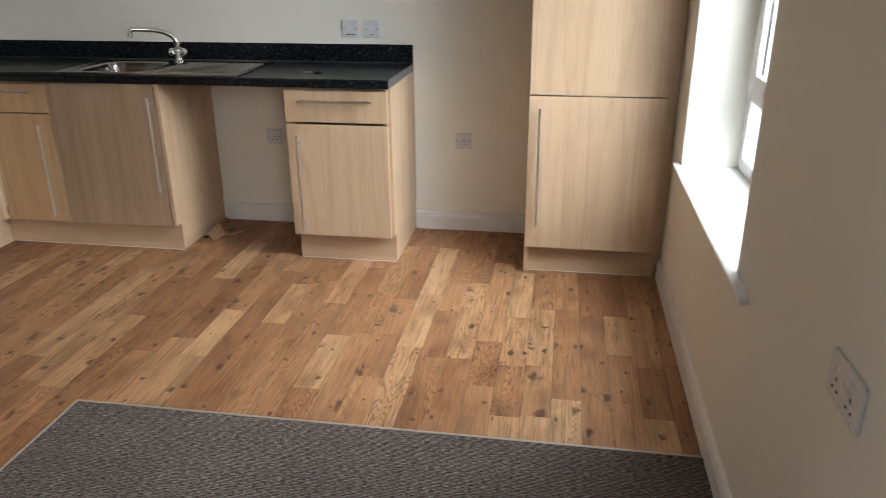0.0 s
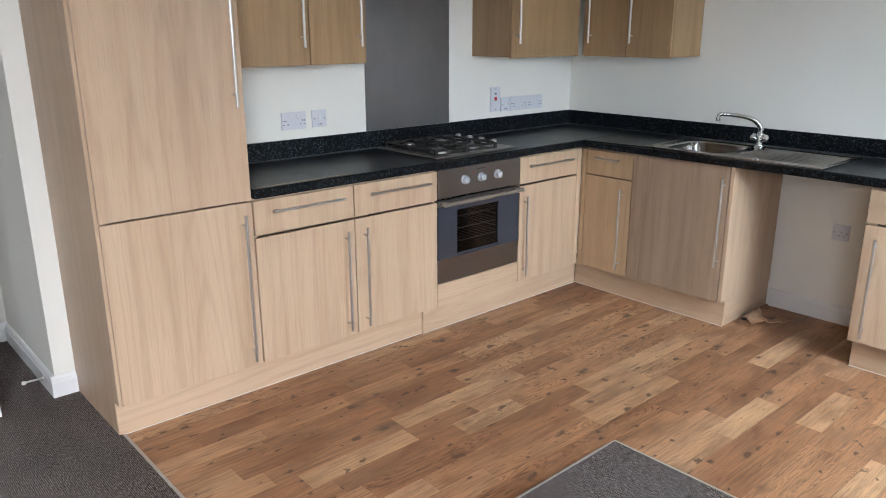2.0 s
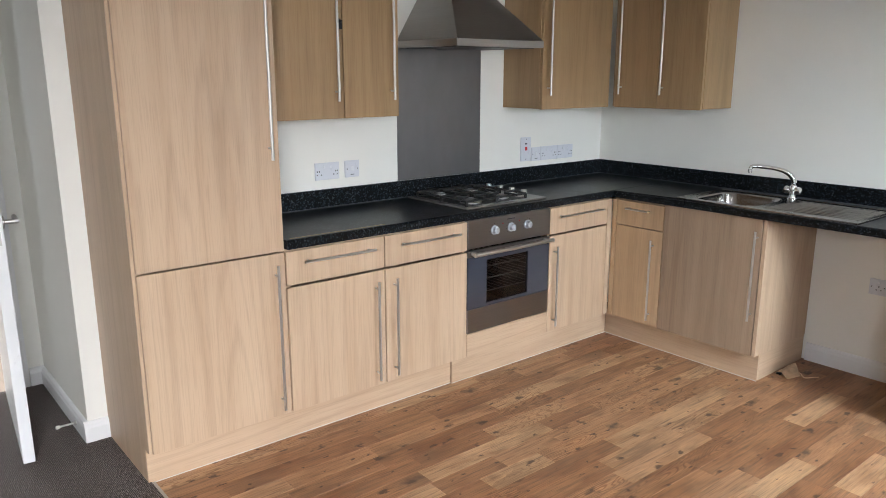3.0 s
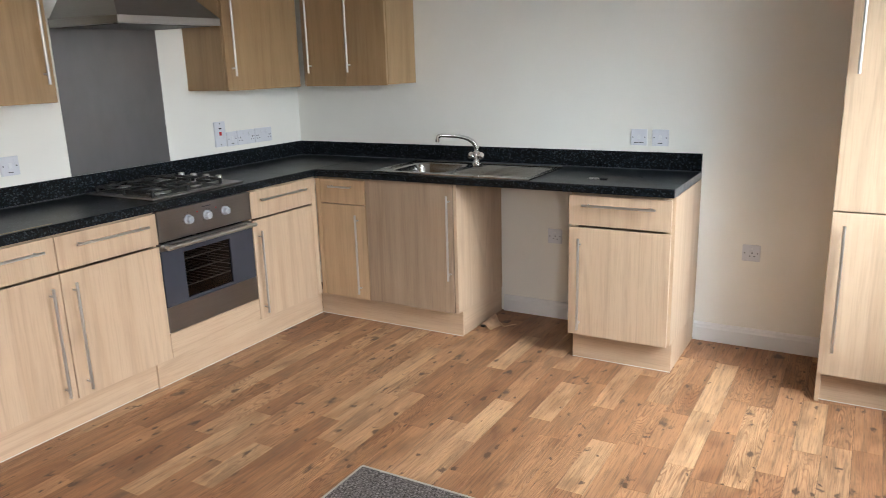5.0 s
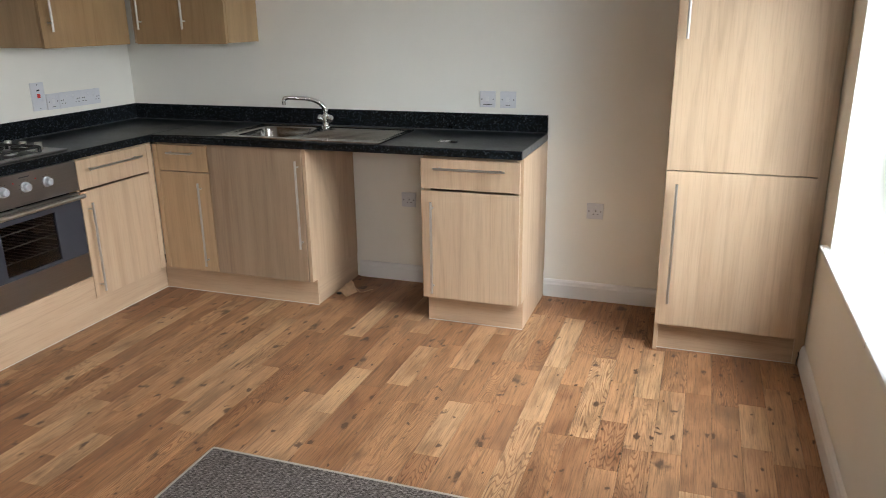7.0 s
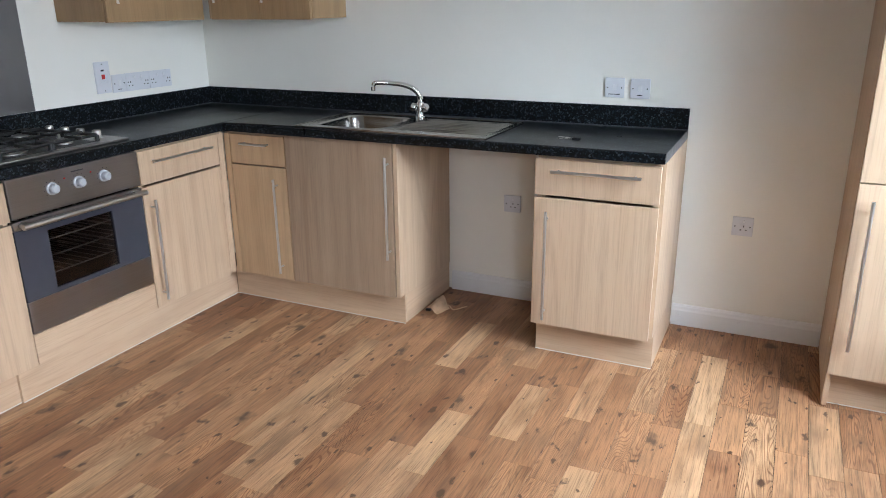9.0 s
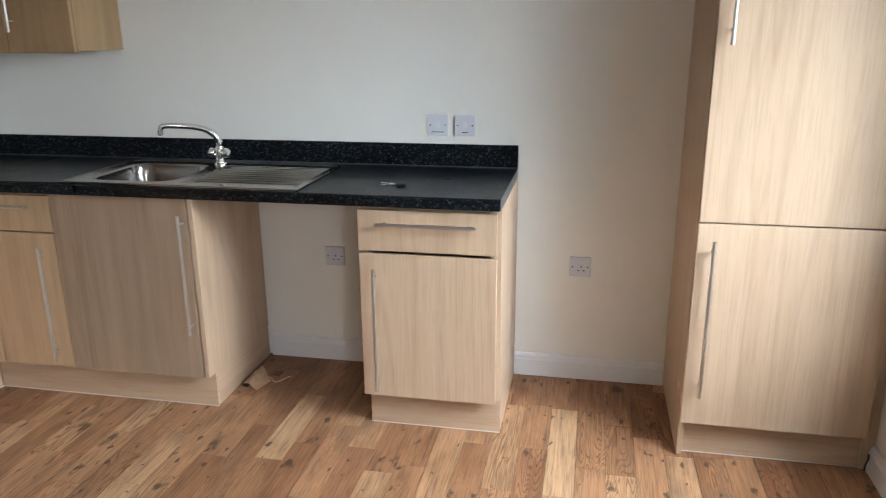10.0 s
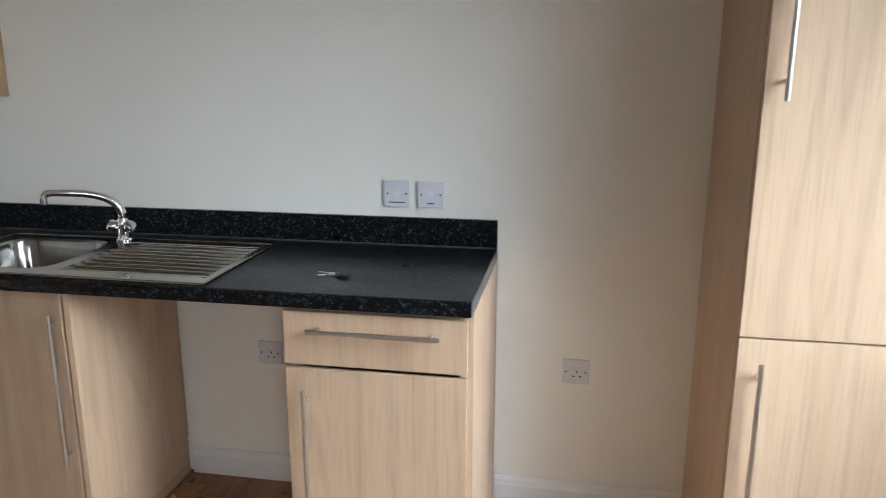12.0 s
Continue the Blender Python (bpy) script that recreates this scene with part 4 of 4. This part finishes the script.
def mixer_tap():
    bx, by, z = 1.428, -0.146, 0.9155
    t = thing("mixer_tap", (bx, by, z), "chrome mixer tap with a long swan spout", "tap")
    b = bmk()
    lathe(b, (bx, by, z), (0, 0, 1), [(0, 0.027), (0.005, 0.027), (0.009, 0.022), (0.03, 0.019), (0.055, 0.021), (0.066, 0.020), (0.076, 0.0145), (0.09, 0.013)], 24)
    body = part("body", b, CHROME, t, "rounded chrome tap body", soft=True)
    for sx in (-1, 1):
        b = bmk()
        lathe(b, (bx + sx * 0.012, by - 0.006, z + 0.040), (sx, -0.35, 0.55), [(0, 0.011), (0.010, 0.012), (0.013, 0.018), (0.017, 0.020), (0.030, 0.020), (0.036, 0.016), (0.039, 0.008)], 20)
        part("tap_head", b, CHROME, t, "rounded chrome tap head", soft=True)
    b = bmk()
    ctrl = [(bx, by, z + 0.072), (bx - 0.001, by - 0.002, z + 0.098), (bx - 0.014, by - 0.012, z + 0.126), (bx - 0.042, by - 0.030, z + 0.149), (bx - 0.086, by - 0.058, z + 0.163), (bx - 0.136, by - 0.090, z + 0.169), (bx - 0.175, by - 0.113, z + 0.170), (bx - 0.186, by - 0.120, z + 0.160), (bx - 0.187, by - 0.121, z + 0.146)]
    fine = []
    for i in range(len(ctrl) - 1):
        p0, p1, p2, p3 = (Vector(ctrl[max(0, min(len(ctrl) - 1, j))]) for j in (i - 1, i, i + 1, i + 2))
        for k in range(5):
            s = k / 5
            fine.append(0.5 * (2 * p1 + (p2 - p0) * s + (2 * p0 - 5 * p1 + 4 * p2 - p3) * s * s + (3 * p1 - p0 - 3 * p2 + p3) * s ** 3))
    fine.append(Vector(ctrl[-1]))
    sweep(b, fine, [0.0148 - 0.0042 * min(1, i / 30) for i in range(len(fine))])
    spout = part("spout", b, CHROME, t, "curved chrome spout", soft=True)
    b = bmk()
    lathe(b, (bx - 0.187, by - 0.121, z + 0.152), (0, 0, -1), [(0, 0.0118), (0.016, 0.0118), (0.018, 0.009)], 16)
    part("nozzle", b, CHROME, spout, soft=True)


mixer_tap()

# ---- sockets and switches ----


def plate(run, u0, u1, z0, z1, name, label, category, v=0.0, flip=1):
    """A moulded wall plate with two screws; v is the wall's face."""
    o = thing(name, rp(run, (u0 + u1) / 2, v, z0), label, category, "wall plates")
    b = bmk()
    rbox(b, run, u0, u1, v + 0.0005, v + 0.0095 * flip, z0, z1, 0.003)
    part("plate", b, PLATE, o, "white moulded plastic plate")
    return o


def pin_holes(run, o, u, z, v=0.0095):
    b = bmk()
    rbox(b, run, u - 0.0022, u + 0.0022, v, v + 0.0006, z + 0.006, z + 0.0135)
    for s in (-1, 1):
        rbox(b, run, u + s * 0.011 - 0.0035, u + s * 0.011 + 0.0035, v, v + 0.0006, z - 0.0095, z - 0.005)
    part("pin_holes", b, HOLE, o, "dark plug pin holes")


def screws(run, o, us, z, v=0.0095):
    for u in us:
        b = bmk()
        rod(b, rp(run, u, v - 0.001, z), rp(run, u, v + 0.0009, z), 0.0032, 10)
        part("screw", b, GREYPRINT, o)


def rocker(run, o, u, z, v=0.0095, w=0.005, h=0.009, mat=ROCKER):
    b = bmk()
    rbox(b, run, u - w, u + w, v - 0.001, v + 0.003, z - h, z + h, 0.001)
    part("rocker", b, mat, o, "red rocker switch" if mat is RED else "")


def socket(run, u0, u1, z0, z1, gangs, label):
    o = plate(run, u0, u1, z0, z1, "wall_socket", label, "socket")
    um, zm, w = (u0 + u1) / 2, (z0 + z1) / 2, u1 - u0
    screws(run, o, (u0 + 0.012, u1 - 0.012), zm)
    if gangs == 1:
        pin_holes(run, o, um + 0.004, zm - 0.008)
        rocker(run, o, um + 0.004, zm + 0.024, h=0.006, w=0.005)
    else:
        for k in range(gangs):
            c = u0 + w * (k + 0.5) / gangs
            pin_holes(run, o, c + (0.012 if k % 2 else -0.012), zm - 0.010)
            rocker(run, o, c - (0.016 if k % 2 else -0.016), zm + 0.022, h=0.007)
    return o


def switch(run, u0, u1, z0, z1, label, bar=False):
    o = plate(run, u0, u1, z0, z1, "fused_switch", label, "switch")
    um, zm = (u0 + u1) / 2, (z0 + z1) / 2
    screws(run, o, (u0 + 0.012, u1 - 0.012), zm)
    rocker(run, o, um, zm + 0.002, w=0.0085, h=0.013)
    b = bmk()
    wide = 0.026 if bar else 0.012
    rbox(b, run, um - wide, um + wide, 0.0095, 0.0102, z0 + 0.013, z0 + 0.0165)
    part("printed_mark", b, GREYPRINT, o, "small dark printed line")
    return o


socket(HOB, -2.232, -2.092, 1.048, 1.135, 2, "white double wall socket above the worktop")
o = switch(HOB, -2.057, -1.971, 1.049, 1.136, "white fused switch above the worktop")
cook = plate(HOB, -0.776, -0.690, 1.038, 1.187, "cooker_switch", "tall white cooker switch with a red rocker", "switch")
rocker(HOB, cook, -0.733, 1.116, w=0.009, h=0.011, mat=RED)
screws(HOB, cook, (-0.733,), 1.175)
screws(HOB, cook, (-0.7331,), 1.050)
b = bmk()
rbox(b, HOB, -0.742, -0.724, 0.0095, 0.0105, 1.142, 1.150)
part("neon", b, DARK, cook, "small dark neon window")
switch(HOB, -0.682, -0.600, 1.034, 1.120, "white fused switch beside the cooker switch")
socket(HOB, -0.597, -0.445, 1.033, 1.121, 2, "white double wall socket in a row by the corner")
socket(HOB, -0.443, -0.293, 1.033, 1.121, 2, "white double wall socket next to the corner")
switch(SINK, 2.281, 2.367, 1.034, 1.120, "white fused switch with a long printed line", True)
switch(SINK, 2.393, 2.479, 1.033, 1.119, "white fused switch with a short printed line")
socket(SINK, 2.875, 2.961, 0.461, 0.546, 1, "white single wall socket above the skirting")
socket(SINK, 1.813, 1.899, 0.453, 0.538, 1, "white single wall socket in the appliance gap")
# double socket on the window wall
o = thing("wall_socket", (XW, -2.72, 0.712), "white double wall socket beside the window", "socket", "wall plates")
b = bmk()
box(b, XW - 0.0095, XW - 0.0005, -2.790, -2.645, 0.712, 0.798, 0.003)
part("plate", b, PLATE, o, "white moulded plastic plate")
for y in (-2.751, -2.684):
    b = bmk()
    box(b, XW - 0.0102, XW - 0.0095, y - 0.002, y + 0.002, 0.750, 0.758)
    for s in (-1, 1):
        box(b, XW - 0.0102, XW - 0.0095, y + s * 0.011 - 0.0035, y + s * 0.011 + 0.0035, 0.733, 0.738)
    part("pin_holes", b, HOLE, o)
    b = bmk()
    box(b, XW - 0.0125, XW - 0.0085, y - 0.005, y + 0.005, 0.770, 0.785, 0.001)
    part("rocker", b, ROCKER, o)

# ---- door to the hall ----


def hall_door():
    hx, hy, ang, wid, thick = -0.775, -3.548, radians(-5.2), 0.838, 0.044
    d = tagged(new("door_1"), "open white painted flush door with a chrome lever handle", "door", kind="structure")
    BASES[d.name] = Vector((0, 0, 0))
    d.matrix_world = Matrix.Translation((hx, hy, 0)) @ Matrix.Rotation(ang, 4, "Z")
    b = bmk()
    box(b, 0, wid, -thick, 0, 0.014, 2.0, 0.0015)
    part("leaf", b, GLOSS, d, "white painted door leaf")
    b = bmk()
    box(b, wid - 0.0005, wid + 0.001, -thick / 2 - 0.011, -thick / 2 + 0.011, 0.93, 1.09)
    part("latch_plate", b, HANDLE, d, "steel latch plate")
    b = bmk()
    box(b, wid, wid + 0.010, -thick / 2 - 0.006, -thick / 2 + 0.006, 1.0, 1.02, 0.002)
    part("latch", b, CHROME, d)
    for s, y in ((1, 0.0), (-1, -thick)):
        b = bmk()
        lathe(b, (wid - 0.06, y, 1.01), (0, s, 0), [(0, 0.026), (0.007, 0.026), (0.009, 0.022)], 20)
        rod(b, (wid - 0.06, y, 1.01), (wid - 0.06, y + s * 0.055, 1.01), 0.009, 12)
        rod(b, (wid - 0.055, y + s * 0.052, 1.01), (wid - 0.175, y + s * 0.052, 1.01), 0.0095, 12)
        part("handle", b, HANDLE, d, "satin steel lever handle", soft=True)


hall_door()
b = bmk()
for a in ((DX - 0.10, DX + 0.002, -3.553, -3.53, 0.0, 2.04), (DX - 0.10, DX + 0.002, -4.37, -4.347, 0.0, 2.04), (DX - 0.10, DX + 0.002, -4.347, -3.553, 2.017, 2.04), (DX, DX + 0.016, -3.545, -3.475, 0.0, 2.10), (DX, DX + 0.016, -4.425, -4.355, 0.0, 2.10), (DX, DX + 0.016, -4.355, -3.545, 2.03, 2.10)):
    box(b, *a, 0.002)
solid("trim", b, GLOSS, "white painted door lining and architrave", "door frame", kind="structure")


def door_stop():
    x, y, z = -0.135, -3.418, 0.048
    s = thing("door_stop", (x, y, z), "sprung metal door stop with a white tip on the skirting", "door stop")
    b = bmk()
    lathe(b, (x, y, z), (0, -1, 0), [(0, 0.011), (0.004, 0.011), (0.008, 0.006)] + [(0.010 + k * 0.003, 0.0052 if k % 2 else 0.0040) for k in range(20)], 12)
    part("spring", b, HANDLE, s, soft=True)
    b = bmk()
    lathe(b, (x, y - 0.068, z), (0, -1, 0), [(0, 0.008), (0.012, 0.009), (0.016, 0.006)], 12)
    part("tip", b, RUBBER, s, "white rubber tip", soft=True)


door_stop()

# ---- small things ----


def keys():
    x, y, z = 2.245, -0.412, 0.909
    k = thing("keys", (x, y, z), "small bunch of metal keys with a black fob on the worktop", "keys")
    b = bmk()
    pts = [(x + 0.013 * math.cos(a), y + 0.013 * math.sin(a), z + 0.003) for a in (2 * math.pi * i / 16 for i in range(17))]
    for p, q in zip(pts, pts[1:]):
        rod(b, p, q, 0.0013, 6)
    part("ring", b, CHROME, k, soft=True)
    for ang, zz, ln in ((radians(205), 0.0012, 0.034), (radians(165), 0.004, 0.032)):
        b = bmk()
        lathe(b, (0, 0, 0), (0, 0, 1), [(0, 0.012), (0.0022, 0.012)], 14)
        box(b, 0.010, 0.010 + ln, -0.0035, 0.0035, 0.0, 0.0022, 0.0004)
        for t in range(4):
            box(b, 0.018 + t * 0.006, 0.021 + t * 0.006, -0.0050, -0.0034, 0.0, 0.0022)
        bmesh.ops.transform(b, matrix=Matrix.Translation((x - 0.014, y, z + zz)) @ Matrix.Rotation(ang, 4, "Z"), verts=b.verts)
        part("key", b, NICKEL, k, "bright nickel key")
    b = bmk()
    box(b, x + 0.012, x + 0.046, y - 0.028, y - 0.006, z, z + 0.010, 0.003)
    part("fob", b, DARK, k, "black plastic fob")


keys()


def debris():
    s = thing("crumpled_cardboard", (1.575, -0.30, 0.0), "crumpled scrap of brown cardboard with loose cable on the floor", "scrap")
    rnd = random.Random(4)
    b = bmk()
    n = 7
    grid = [[None] * n for _ in range(n)]
    for i in range(n):
        for j in range(n):
            u, v = i / (n - 1), j / (n - 1)
            grid[i][j] = b.verts.new((1.526 + 0.085 * u + 0.025 * v, -0.340 + 0.095 * v - 0.03 * u, 0.003 + 0.062 * math.sin(math.pi * min(1, u * 1.15)) ** 0.8 * (0.35 + 0.65 * v) * (0.8 + 0.3 * rnd.random())))
    for i in range(n - 1):
        for j in range(n - 1):
            b.faces.new((grid[i][j], grid[i + 1][j], grid[i + 1][j + 1], grid[i][j + 1]))
    made = bmesh.ops.solidify(b, geom=list(b.faces), thickness=-0.002)
    part("card", b, PAPER, s, "crumpled brown card")
    b = bmk()
    pts = [Vector((1.60 + 0.012 * k, -0.30 + 0.02 * math.sin(k * 0.9) + 0.006 * k, 0.006 + 0.010 * max(0, math.sin(k * 0.7)))) for k in range(10)]
    sweep(b, pts, [0.0028] * 10, 8)
    part("cable", b, PAPER, s, "thin brown cable", soft=True)
    b = bmk()
    box(b, 1.535, 1.56, -0.345, -0.325, 0.001, 0.012, 0.003)
    part("clip", b, DARK, s, "dark clip")


debris()
b = bmk()
sweep(b, [(3.90, -0.545, 0.004), (3.898, -0.552, 0.03), (3.903, -0.556, 0.055), (3.900, -0.56, 0.075)], [0.003] * 4, 8)
solid("cable_end", b, DARK, "short black cable end beside the fridge housing", "cable", base=(3.90, -0.545, 0.0), soft=True)

# ---- floor strips ----
rnd = random.Random(11)
W, GAP = 0.1017, 0.0013
MESHES = {}


def strip_mesh(w, length):
    key = (round(w, 3), round(length, 3))
    if key not in MESHES:
        b = bmk()
        box(b, 0, w - GAP, 0, length - 0.0004, -0.0035, 0.0)
        top = [e for e in b.edges if all(v.co.z > -0.001 for v in e.verts)]
        bmesh.ops.bevel(b, geom=top, offset=0.0004, segments=1, affect="EDGES")
        me = bpy.data.meshes.new("plank")
        b.to_mesh(me)
        b.free()
        me.materials.append(PLANK)
        MESHES[key] = me
    return MESHES[key]


def lay(x, w, y0, y1):
    y = y0 - rnd.random() * 0.45
    while y < y1 - 0.01:
        ln = rnd.choice((0.33, 0.40, 0.48, 0.58, 0.70))
        a, c = max(y, y0), min(y + ln, y1)
        if y1 - c < 0.06:
            c = y1
        if c - a > 0.03:
            ob = new("plank", strip_mesh(w, c - a))
            ob.parent = FLOOR
            ob.location = (x, a, 0.0)
        y = max(c, y + ln)


x = 3.243 - 27 * W
while x < XW - 0.02:
    w = min(W, XW - 0.012 - x)
    lay(x, w, CL + 0.004 if x + w < CX + 0.01 else CY + 0.004, -0.5 if x + w < 1.49 else -0.002)
    x += W
